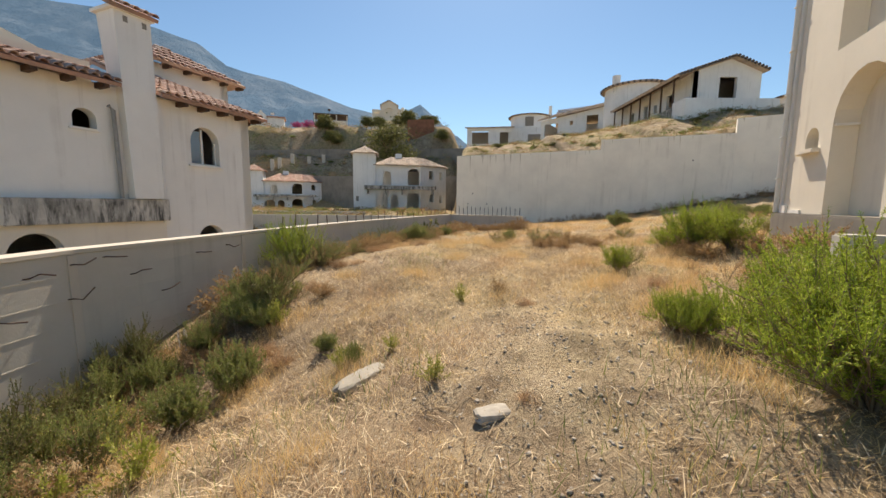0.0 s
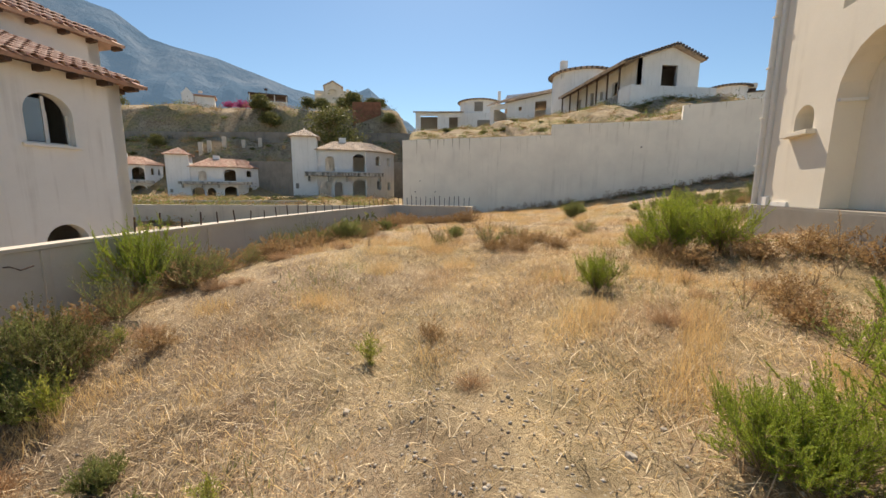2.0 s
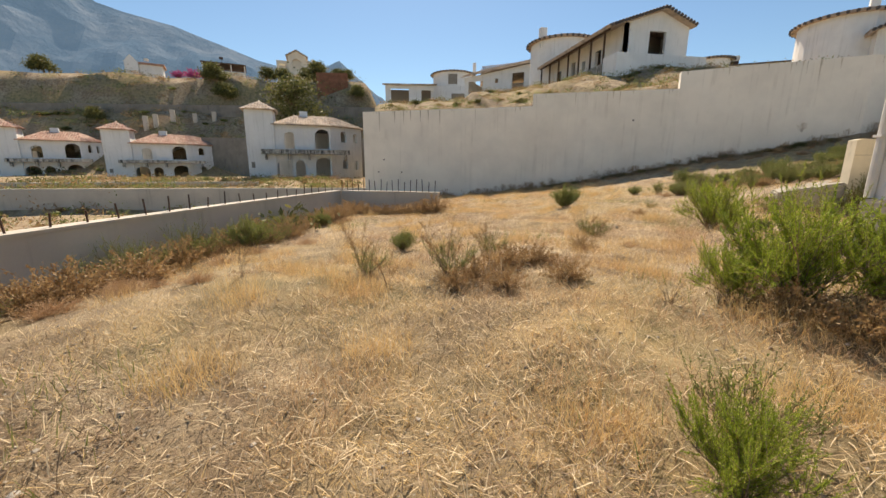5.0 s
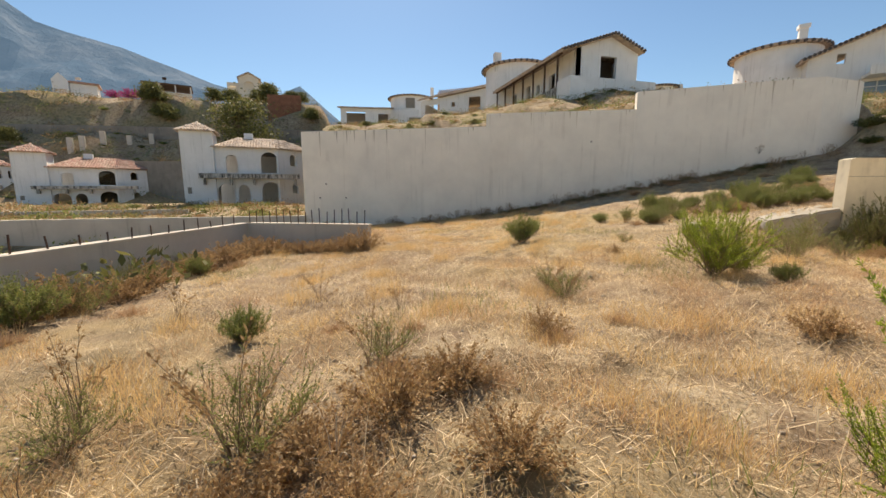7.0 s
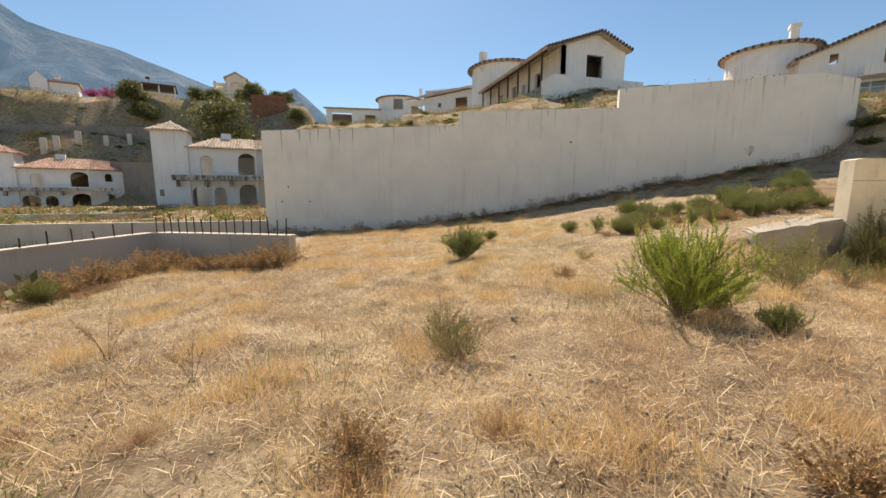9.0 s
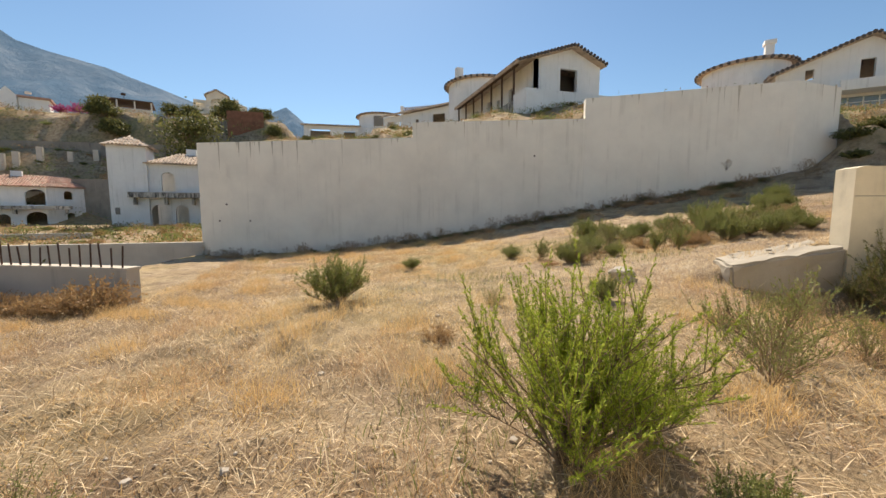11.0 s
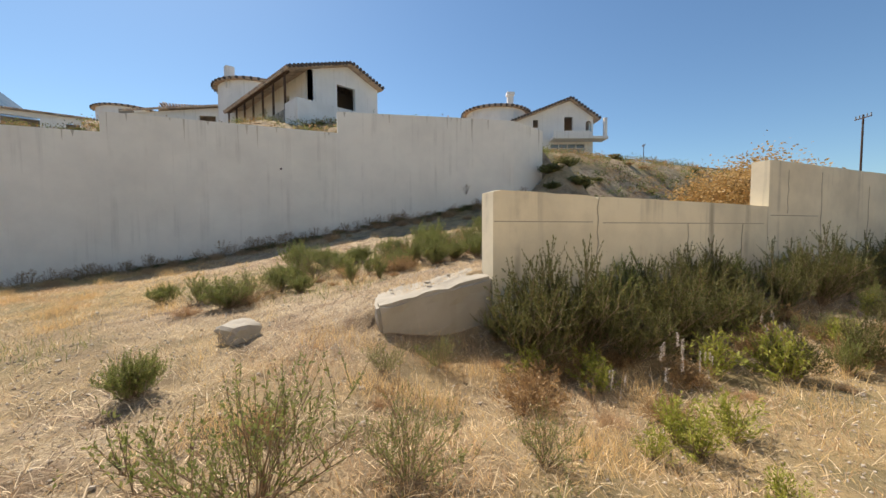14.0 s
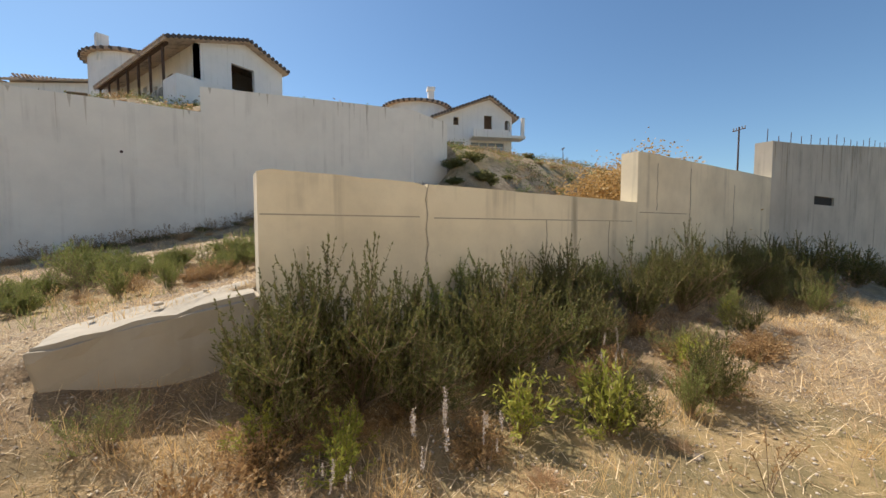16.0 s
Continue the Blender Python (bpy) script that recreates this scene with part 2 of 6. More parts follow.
def panel(bm, x0, x1, z0, top, thick, holes=(), m=Matrix()):
    """A wall from x0 to x1, its face at y = 0 and its back at y = thick. top: a height or a list of (x, z). holes: x0, x1, sill, springing, crown."""
    prof = [(x0, top), (x1, top)] if isinstance(top, (int, float)) else top

    def tz(x):
        for (a, za), (b, zb) in zip(prof, prof[1:]):
            if a - 1e-6 <= x <= b + 1e-6:
                return za + (zb - za) * (x - a) / max(b - a, 1e-6)
        return prof[-1][1]

    cuts = {x0, x1, *(p[0] for p in prof)}
    for o in holes:
        n = 10 if o[4] > o[3] else 1
        cuts.update(o[0] + (o[1] - o[0]) * (0.5 - 0.5 * math.cos(math.pi * i / n)) for i in range(n + 1))
    cuts = sorted(c for c in cuts if x0 - 1e-6 <= c <= x1 + 1e-6)
    for a, b in zip(cuts, cuts[1:]):
        if b - a < 1e-5:
            continue
        mid = (a + b) / 2
        here = sorted((o for o in holes if o[0] < mid < o[1]), key=lambda o: o[2])
        lo = (z0, z0)
        spans = []
        for o in here:
            spans.append((lo, (o[2], o[2])))
            lo = (opening_top(o, a), opening_top(o, b))
        spans.append((lo, (tz(a), tz(b))))
        for (la, lb), (ha, hb) in spans:
            if max(ha - la, hb - lb) < 1e-4:
                continue
            ha, hb = max(ha, la), max(hb, lb)
            hexa(bm, [m @ Vector(p) for p in ((a, 0, la), (b, 0, lb), (b, thick, lb), (a, thick, la), (a, 0, ha), (b, 0, hb), (b, thick, hb), (a, thick, ha))])


def rot_at(x, y, deg):
    return pose(x, y, 0, 0, 0, deg)


def ribbed_roof(name, quad, mat, parent, pitch=0.24, row=0.42, rad=0.1, thick=0.1):
    """Barrel tiles in courses on a roof face: eave left, eave right, ridge right, ridge left. Joined, each tile an island."""
    e0, e1, r1, r0 = (Vector(p) for p in quad)
    n = (e1 - e0).cross(r0 - e0)
    if n.length < 1e-6:
        n = (e1 - e0).cross(r1 - e0)
    n.normalize()
    if n.z < 0:
        n = -n
    vs, fs = [], []
    low = [e0, e1, r1, r0]
    for q in low + [p - n * thick for p in low]:
        vs.append(q)
    fs += [(0, 1, 2, 3), (7, 6, 5, 4), (0, 4, 5, 1), (1, 5, 6, 2), (2, 6, 7, 3), (3, 7, 4, 0)]
    width, up = (e1 - e0).length, (r0 + r1) / 2 - (e0 + e1) / 2
    along, cols = (e1 - e0).normalized(), max(2, int((e1 - e0).length / pitch))
    upn = (up - along * up.dot(along)).normalized()
    hl = up.dot(upn)
    xl, xr = (r0 - e0).dot(along), (r1 - e0).dot(along)
    rows = max(1, int(hl / row))
    for j in range(rows):
        ya, yb = hl * j / rows, min(hl * (j + 1.12) / rows, hl)
        for i in range(cols):
            s = (i + 0.5) * width / cols
            fa, fb = ya / hl, yb / hl
            if not (xl * fb - 0.02 <= s <= width + (xr - width) * fb + 0.02):
                continue
            k = len(vs)
            for y, lift, rr in ((ya, 0.035, rad), (yb, 0.0, rad * 0.85)):
                o = e0 + along * s + upn * y + n * lift
                for c, h in ((-1, 0), (-0.6, 0.75), (0.6, 0.75), (1, 0)):
                    vs.append(o + along * (c * rr) + n * (h * rr))
            fs += [(k, k + 1, k + 5, k + 4), (k + 1, k + 2, k + 6, k + 5), (k + 2, k + 3, k + 7, k + 6), (k + 3, k + 2, k + 1, k)]
    return mesh_ob(name, vs, fs, mat, parent)


def tube(bm, pts, rads, sides=5):
    """A tapered tube along points."""
    rings = []
    for i, p in enumerate(pts):
        d = (Vector(pts[min(i + 1, len(pts) - 1)]) - Vector(pts[max(i - 1, 0)])).normalized()
        a = d.orthogonal().normalized()
        b = d.cross(a)
        rings.append([bm.verts.new(Vector(p) + (a * math.cos(2 * math.pi * k / sides) + b * math.sin(2 * math.pi * k / sides)) * rads[i]) for k in range(sides)])
    for r, s in zip(rings, rings[1:]):
        for k in range(sides):
            bm.faces.new((r[k], r[(k + 1) % sides], s[(k + 1) % sides], s[k]))
    bm.faces.new(rings[0][::-1]), bm.faces.new(rings[-1])


# ---- the lie of the land ----
def smooth(v, a, b):
    t = np.clip((np.asarray(v, float) - a) / (b - a), 0, 1)
    return t * t * (3 - 2 * t)


WALL = [(0.85, 31.17), (10.64, 26.83), (17.68, 23.87), (22.1, 20.75), (24.0, 19.65), (26.0, 19.35)]
FENCE = [(-4.3, -6), (-4.05, 4), (-3.5, 7), (-2.9, 9.6), (-1.8, 13.2), (-1.0, 15.5), (0.25, 18.7)]
UA = radians(22)
U, V = Vector((math.sin(UA), math.cos(UA), 0)), Vector((math.cos(UA), -math.sin(UA), 0))


def wall_y(x):
    return np.interp(x, [-60, *(p[0] for p in WALL), 45, 90], [34, *(p[1] for p in WALL), 13, 0])


def fence_x(y):
    return np.interp(y, [p[1] for p in FENCE] + [24, 31], [p[0] for p in FENCE] + [0.6, 0.7])


MOUNDS = [(4, 8.5, 3, 0.12), (7.2, 6.3, 1.8, 0.5), (-3, 3.8, 1.5, -0.48), (-1, 3, 1.5, -0.19), (1, 2.8, 1.5, 0.33), (-2, 6, 2, 0.22), (2, 5, 2, 0.15),
          (-1, 8.5, 2.5, 0.26), (1, 10, 2.5, 0.1), (6.5, 14.5, 2.5, 0.06), (12, 13.5, 1.6, 0.06), (12.5, 12.4, 0.9, -0.2), (12.6, 11.4, 1.6, -0.32), (14.5, 10.2, 2, -0.17), (16.5, 9.8, 2, -0.18), (0, 0, 1.8, 0.18)]


def lot(x, y):
    x, y = np.clip(x, -5, 24), np.clip(y, -4, 31)
    z = (-0.0285 + 0.04093 * y - 0.00179 * y**2 + 0.0000102 * y**3 + 0.0841 * x + 0.000443 * x * y - 0.000168 * x * y**2
         - 0.00866 * x**2 + 0.000541 * x**2 * y + 0.0001026 * x**3)
    for cx, cy, r, h in MOUNDS:
        z = z + h * np.exp(-((x - cx) ** 2 + (y - cy) ** 2) / r**2)
    # the bank held up by the garden wall and its broken end
    along, off = (x - 13.4) * 0.9164 - (y - 12.73) * 0.4004, (x - 13.4) * 0.4004 + (y - 12.73) * 0.9164
    bank = np.interp(along, [-2.2, -1.4, 0, 3, 10], [0.95, 1.12, 1.47, 1.6, 2.0])
    held = smooth(off, 0.12, 0.3) * (1 - smooth(off, 0.9, 3.2)) * smooth(along, -2.3, -1.3) * (1 - smooth(along, 8, 14))
    return z + np.clip(bank - z, 0, None) * held


LATTICE = np.random.default_rng(99).random((256, 256)) * 2 - 1


def lumps(x, y):
    """Smooth random relief with one lump to a unit."""
    ix, iy = np.floor(x).astype(int), np.floor(y).astype(int)
    fx, fy = x - ix, y - iy
    fx, fy = fx * fx * (3 - 2 * fx), fy * fy * (3 - 2 * fy)
    a, b = LATTICE[ix % 256, iy % 256], LATTICE[(ix + 1) % 256, iy % 256]
    c, d = LATTICE[ix % 256, (iy + 1) % 256], LATTICE[(ix + 1) % 256, (iy + 1) % 256]
    return (a * (1 - fx) + b * fx) * (1 - fy) + (c * (1 - fx) + d * fx) * fy


def bumps(x, y):
    rough = 0.6 + 0.6 * smooth(lumps(x * 0.45 + 31, y * 0.45), -0.3, 0.5)
    return 0.045 * lumps(x * 1.1, y * 1.1) + rough * (0.032 * lumps(x * 2.9 + 7, y * 2.9) + 0.02 * lumps(x * 6.3, y * 6.3 + 11) + 0.01 * lumps(x * 12 + 5, y * 12))


def land(x, y):
    """Height of the ground."""
    x, y = np.asarray(x, float), np.asarray(y, float)
    z = lot(x, y) + bumps(x, y)
    left = smooth(fence_x(y) - x, 0.14, 0.5)
    valley = -1.15 + 1.2 * smooth(y, 31.3, 33) + 0.3 * smooth(y, 40, 55) + 0.2 * np.sin(0.3 * x) * np.sin(0.23 * y)
    z = z * (1 - left) + valley * left
    d = y - wall_y(x)
    top = np.interp(x, [0, 10.6, 10.9, 17.5, 18, 24], [4.9, 4.95, 5.55, 5.7, 6.3, 6.6])
    dd = np.clip(d, 0, None)
    hill = top + (0.11 * np.minimum(dd, 9) + 0.40 * np.clip(dd - 9, 0, 5)) * (1 - smooth(x, 28, 37)) + 0.12 * np.minimum(dd, 14) * smooth(x, 28, 37) + 0.1 * np.clip(dd - 14, 0, 60) + 0.03 * np.clip(dd - 74, 0, 200)
    hill = hill + 0.25 * np.sin(0.9 * x + 0.3 * y) * np.sin(0.8 * y - 0.35 * x) * smooth(d, 1.5, 5)
    edge = smooth(x, 25, 29)
    behind = smooth(d, 0.24, 0.5) * (1 - edge) + smooth(d, -1.5, 6) * edge
    behind = behind * smooth(x, 0.9, 1.3 + 2.0 * smooth(y, 34, 60))
    z = z + 1.9 * np.exp(-((x - 26.3) / 1.3) ** 2 - ((y - 18.5) / 1.1) ** 2)
    back = 11.5 * smooth(y + 0.1 * x, 69, 83) + 6.6 * smooth(y + 0.1 * x, 82.5, 86.5) + 0.12 * np.clip(y - 88, 0, 120) + 0.6 * np.sin(0.31 * x) * np.sin(0.4 * y) * smooth(y, 66, 74)
    back = back * (1 - smooth(y, 250, 500))
    z = z * (1 - behind) + hill * behind
    return np.maximum(z, np.where(y > 60, back * (1 - smooth(x, 0, 8)) + 0.2, -9.0)) - 8 * smooth(np.hypot(x, y), 300, 2500)


def ground_z(x, y):
    return float(land(x, y))


def spaced(lo, hi, step, out, n=26):
    g = [lo + step * i for i in range(int((hi - lo) / step) + 1)]
    far, s, p = [], step, hi
    ahead = []
    while p < out:
        s *= 1.22
        p += s if s < 2.2 or p > 130 else 2.2
        s = min(s, 2.2) if p < 130 else s
        ahead.append(p)
    s, p, behind_ = step, lo, []
    while p > -out:
        s *= 1.22
        p -= s if s < 2.2 or p < -110 else 2.2
        s = min(s, 2.2) if p > -110 else s
        behind_.append(p)
    return np.array(behind_[::-1] + g + ahead)


gx, gy = spaced(-5, 27, 0.085, 4500), spaced(-3, 32, 0.085, 4500)
XX, YY = np.meshgrid(gx, gy)
ZZ = land(XX, YY)
nx_, ny_ = len(gx), len(gy)
idx = np.arange(nx_ * ny_).reshape(ny_, nx_)
quads = np.stack([idx[:-1, :-1], idx[:-1, 1:], idx[1:, 1:], idx[1:, :-1]], -1).reshape(-1, 4)
gme = bpy.data.meshes.new("ground")
gme.from_pydata(np.stack([XX, YY, ZZ], -1).reshape(-1, 3).tolist(), [], quads.tolist())
gme.polygons.foreach_set("use_smooth", np.ones(len(gme.polygons), bool))
gme.materials.append(M["soil"])
tagged(new("ground", gme), "dry stony earth with straw and gravel", "ground", kind="structure")

# far mountain range
rr = random.Random(4)
RIDGE = [(-2600, 900), (-1750, 815), (-1500, 800), (-1130, 690), (-1020, 605), (-950, 585), (-780, 552), (-610, 500), (-480, 455), (-330, 425), (-235, 440), (-141, 492), (-60, 425), (60, 330), (300, 200), (700, 60)]
mv, mfaces = [], []
mxs = np.linspace(-2600, 700, 166)
for x in mxs:
    h = float(np.interp(x, [p[0] for p in RIDGE], [p[1] for p in RIDGE]))
    for k in range(15):
        f = k / 14
        jag = noise.fractal((x * 0.006, f * 5, 1.7), 1.0, 2.0, 5) * 45 * (0.25 + f * (1 - f) * 3)
        px, py = x, 1350 + 650 * f + noise.noise((x * 0.012, f * 4, 3)) * 90 * (1 - f)
        a = radians(12)
        mv.append((px * math.cos(a) - (py - 2000) * math.sin(a), 2000 + px * math.sin(a) + (py - 2000) * math.cos(a), h * f**0.75 + jag * (1 if f < 1 else 0.25) - 20 * (1 - f)))
for i in range(len(mxs) - 1):
    for k in range(14):
        q = i * 15 + k
        mfaces.append((q, q + 15, q + 16, q + 1))
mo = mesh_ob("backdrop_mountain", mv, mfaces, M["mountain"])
tagged(mo, "rocky mountain range on the horizon, blue haze painted in", "mountain", kind="structure")


# ---- walls ----
def along_wall(bm, pts, tops, z0, thick, side=1, seg=1.2):
    """A wall that follows points; tops: height at the start and end of each stretch. Its visible face lies on the points, its back on the other side."""
    P = [Vector((*p, 0)) for p in pts]
    nrm = []
    for i in range(len(P)):
        d = (P[min(i + 1, len(P) - 1)] - P[max(i - 1, 0)]).normalized()
        nrm.append(Vector((-d.y, d.x, 0)) * side)
    for i in range(len(P) - 1):
        n = max(1, int((P[i + 1] - P[i]).length / seg))
        for k in range(n):
            f, g = k / n, (k + 1) / n
            a, b = P[i].lerp(P[i + 1], f), P[i].lerp(P[i + 1], g)
            na, nb = nrm[i].lerp(nrm[i + 1], f).normalized() * thick, nrm[i].lerp(nrm[i + 1], g).normalized() * thick
            ta, tb = tops[i][0] + (tops[i][1] - tops[i][0]) * f, tops[i][0] + (tops[i][1] - tops[i][0]) * g
            pts8 = [Vector((*a.xy, z0)), Vector((*b.xy, z0)), Vector((*(b + nb).xy, z0)), Vector((*(a + na).xy, z0)), Vector((*a.xy, ta)), Vector((*b.xy, tb)), Vector((*(b + nb).xy, tb)), Vector((*(a + na).xy, ta))]
            hexa(bm, pts8)


retaining = thing("wall_retaining", Matrix(), "tall weathered white rendered retaining wall with stepped top", "wall", kind="structure")
bm = bmesh.new()
along_wall(bm, WALL, [(5.30, 5.30), (5.97, 5.97), (6.82, 6.82), (6.82, 6.86), (6.86, 6.7)], -1.2, 0.42)
part("wall_body", bm, M["wall"], retaining)
# drain holes
WD = (Vector((*WALL[2], 0)) - Vector((*WALL[0], 0))).normalized()
WN = Vector((-WD.y, WD.x, 0))
for s, z in ((1.4, 2.3), (1.0, 1.5), (2.6, 1.5), (6.0, 1.4), (7.2, 1.3), (9.8, 1.7), (4.8, 1.0), (9.9, 3.8), (14.5, 2.6), (16.2, 4.4)):
    p = Vector((*WALL[0], z)) + WD * s
    bm = bmesh.new()
    tube(bm, [p - WN * 0.03, p + WN * 0.05], [0.045, 0.045], 8)
    part("drain_pipe", bm, M["steel"], retaining)

# rain stains running down from the top edge
rr = random.Random(14)
sv, sf = [], []
SEG = [(Vector((*a, 0)), Vector((*b, 0)), z) for a, b, z in zip(WALL, WALL[1:], (5.30, 5.97, 6.82, 6.82, 6.8))]
for a, b, top in SEG:
    d = (b - a).normalized()
    nn = Vector((d.y, -d.x, 0)) * 0.004
    for k in range(int((b - a).length * 1.5)):
        p = a.lerp(b, rr.random()) + nn
        w, ln = rr.uniform(.008, .035), rr.choice((.2, .3, .5, .8, 1.3)) * rr.uniform(.6, 1.2)
        q = len(sv)
        z = top - 0.005
        sv += [p - d * w * 1.6 + Vector((0, 0, z)), p + d * w * 1.4 + Vector((0, 0, z)), p + d * w * .7 + Vector((0, 0, z - ln * .5)), p + d * w * .1 + Vector((0, 0, z - ln)), p - d * w * .6 + Vector((0, 0, z - ln * .55))]
        sf.append((q, q + 4, q + 3, q + 2, q + 1))
tagged(mesh_ob("rain_stain", sv, sf, M["streak"], retaining), "brown rain stains under the wall top", kind="stuff")

BD = Vector((5.15, -2.25, 0)).normalized()
BA = math.degrees(math.atan2(BD.y, BD.x))
garden = thing("wall_garden", pose(13.4, 12.73, 0, 0, 0, BA), "yellowed concrete boundary wall with stepped top and cracks", "wall", kind="structure")
for x0, x1, z0, top in ((0.0, 1.69, 0, [(0, 2.52), (1.69, 2.48)]), (1.69, 5.62, 0, [(1.69, 2.48), (5.62, 2.42)]), (5.62, 7.3, 0, [(5.62, 3.25), (7.3, 3.23)]), (7.3, 11.0, 0, [(7.3, 3.23), (11.0, 3.19)])):
    (ax, az), (bx, bz) = top
    worn = [(x0 + 0.004 + (x1 - x0 - 0.008) * k / 14, az + (bz - az) * k / 14 + 0.014 * noise.noise((x0 + k * 0.7, 3.1, 0)) - (0.03 if k in (0, 14) and x0 < 1 else 0)) for k in range(15)]
    bm = bmesh.new()
    panel(bm, x0 + 0.004, x1 - 0.004, z0, worn, 0.3)
    part("wall_section", bm, M["bwall"], garden)
bm = bmesh.new()
panel(bm, 11.0, 26, -0.5, [(11.0, 4.05), (13, 4.2), (26, 5.5)], 0.35, [(14.0, 15.75, 2.66, 2.9, 2.9)])
part("wall_section", bm, M["bgrey"], garden, "grey unpainted concrete section with a slot")
# dark box added just behind the face to paint the slot's inner shade
boxed("slot_shade_fill", (14.01, 15.74, 0.05, 0.33, 2.664, 2.893), M["slot_shade"], garden)
bm = bmesh.new()
for x0, x1, z in ((0.02, 1.6, 2.11), (1.78, 5.5, 2.10), (5.7, 7.2, 2.25)):
    box(bm, x0, x1, -0.003, 0.004, z, z + 0.014)
part("shutter_joint", bm, M["grime"], garden)
# cracks between the pours and grime under the worn top
rr = random.Random(15)
for x, za, zb in ((1.69, 2.47, 1.0), (3.55, 2.1, 1.2), (4.9, 2.1, 0.9), (7.3, 3.1, 1.0), (9.1, 2.9, 1.3), (6.2, 3.1, 2.3)):
    n = 9
    ps = [(x + rr.uniform(-.02, .02), -0.002, za + (zb - za) * k / n) for k in range(n + 1)]
    bm = bmesh.new()
    tube(bm, ps, [0.007] * (n + 1), 4)
    part("crack", bm, M["grime"], garden)
gv, gf = [], []
for k in range(46):
    x = rr.uniform(11.1, 22)
    top = 4.05 + 0.1 * (x - 11)
    w, ln = rr.uniform(.01, .03), rr.uniform(.3, 1.4)
    q = len(gv)
    gv += [(x - w, -.004, top - .03), (x + w, -.004, top - .03), (x + w * .8, -.004, top - ln * .6), (x + w * .3, -.004, top - ln), (x - w * .4, -.004, top - ln * .9)]
    gf.append((q, q + 4, q + 3, q + 2, q + 1))
tagged(mesh_ob("grime_streak", gv, gf, M["grime"], garden), "dark grime streaks under the wall top", kind="stuff")
rr = random.Random(2)
for i in range(16):
    x = 11.15 + i * 0.75
    bm = bmesh.new()
    tube(bm, [(x, 0.17, 3.9), (x + rr.uniform(-.04, .04), 0.17, 4.26 + (x - 11) * 0.1 + rr.uniform(-.06, .12))], [0.009, 0.009], 5)
    part("rebar", bm, M["steel"], garden)

fence = thing("wall_fence", Matrix(), "low grey cement block boundary wall with pale cap", "wall", kind="structure")
rr = random.Random(5)
P = [Vector((*p, 0)) for p in FENCE]
bm = bmesh.new()
along_wall(bm, FENCE, [(0.94, 0.94)] * (len(FENCE) - 1), -1.6, 0.24, 1)
along_wall(bm, [(0.25, 18.7), (3.42, 17.1)], [(0.94, 0.94)], -1.6, 0.24, 1)
part("wall_body", bm, M["fence"], fence)
bm = bmesh.new()
along_wall(bm, [(a + 0.02, b) for a, b in FENCE], [(0.985, 0.985)] * (len(FENCE) - 1), 0.942, 0.27, 1)
along_wall(bm, [(0.27, 18.68), (3.44, 17.08)], [(0.985, 0.985)], 0.942, 0.27, 1)
for v in bm.verts:
    v.co.z += noise.noise(v.co * 3) * 0.012
    v.co += Vector((noise.noise(v.co * 2.2), noise.noise(v.co * 2.7), 0)) * 0.012
part("wall_cap", bm, M["cap"], fence, "pale crumbling cement cap")
for z in (-0.1, 0.17, 0.44, 0.71):
    bm = bmesh.new()
    along_wall(bm, [(a + 0.004, b) for a, b in FENCE], [(z + 0.013, z + 0.013)] * (len(FENCE) - 1), z, 0.1, 1)
    for v in bm.verts:
        v.co.z += noise.noise(v.co * 1.3) * 0.015
    part("mortar_joint", bm, M["fence"], fence)
chain = []
for a, b in zip(FENCE, FENCE[1:]):
    n = int(math.dist(a, b) / 0.42)
    chain += [(a[0] + (b[0] - a[0]) * k / n - 0.1, a[1] + (b[1] - a[1]) * k / n) for k in range(n)]
chain = [p for p in chain if p[1] > 7.5] + [(0.3 + 3.05 * k / 16, 18.75 - 1.58 * k / 16) for k in range(17)]
for i, (x, y) in enumerate(chain):
    h = 0.16 + rr.random() * 0.12 if i < len(chain) - 17 else 0.32 + rr.random() * 0.12
    bm = bmesh.new()
    tube(bm, [(x, y, 0.95), (x + rr.uniform(-.02, .02), y + rr.uniform(-.02, .02), 0.98 + h)], [0.014, 0.014], 5)
    part("rebar_stub", bm, M["steel"], fence)
for y, z in ((3.5, 0.75), (3.95, 0.82), (4.3, 0.86), (3.2, 0.4), (3.9, 0.45), (4.6, 0.6), (5.6, 0.75), (6.2, 0.8), (5.0, 0.3)):
    x = float(fence_x(y))
    bm = bmesh.new()
    tube(bm, [(x - 0.02, y, z), (x + 0.05, y + 0.01, z + 0.01), (x + 0.1, y + 0.07, z + rr.uniform(-.05, .05)), (x + 0.12, y + 0.2, z + rr.uniform(-.06, .1))], [0.008] * 4, 5)
    part("tie_wire", bm, M["steel"], fence)
for y in (3.98, 6.6, 9.2):
    bm = bmesh.new()
    x = float(fence_x(y))
    hexa(bm, [(x - .01, y - .05, -.7), (x + .012, y - .05, -.7), (x + .012, y + .05, -.7), (x - .01, y + .05, -.7), (x - .01, y - .05, .93), (x + .012, y - .05, .93), (x + .012, y + .05, .93), (x - .01, y + .05, .93)])
    part("mortar_pier", bm, M["cap"], fence)

def terrace(name, pts, top, z0, label, mat="fence", thick=0.3):
    bm = bmesh.new()
    along_wall(bm, pts, [top] * (len(pts) - 1), z0, thick, 1, 2.0)
    tagged(part(name, bm, M[mat], None), label, "wall", kind="structure")


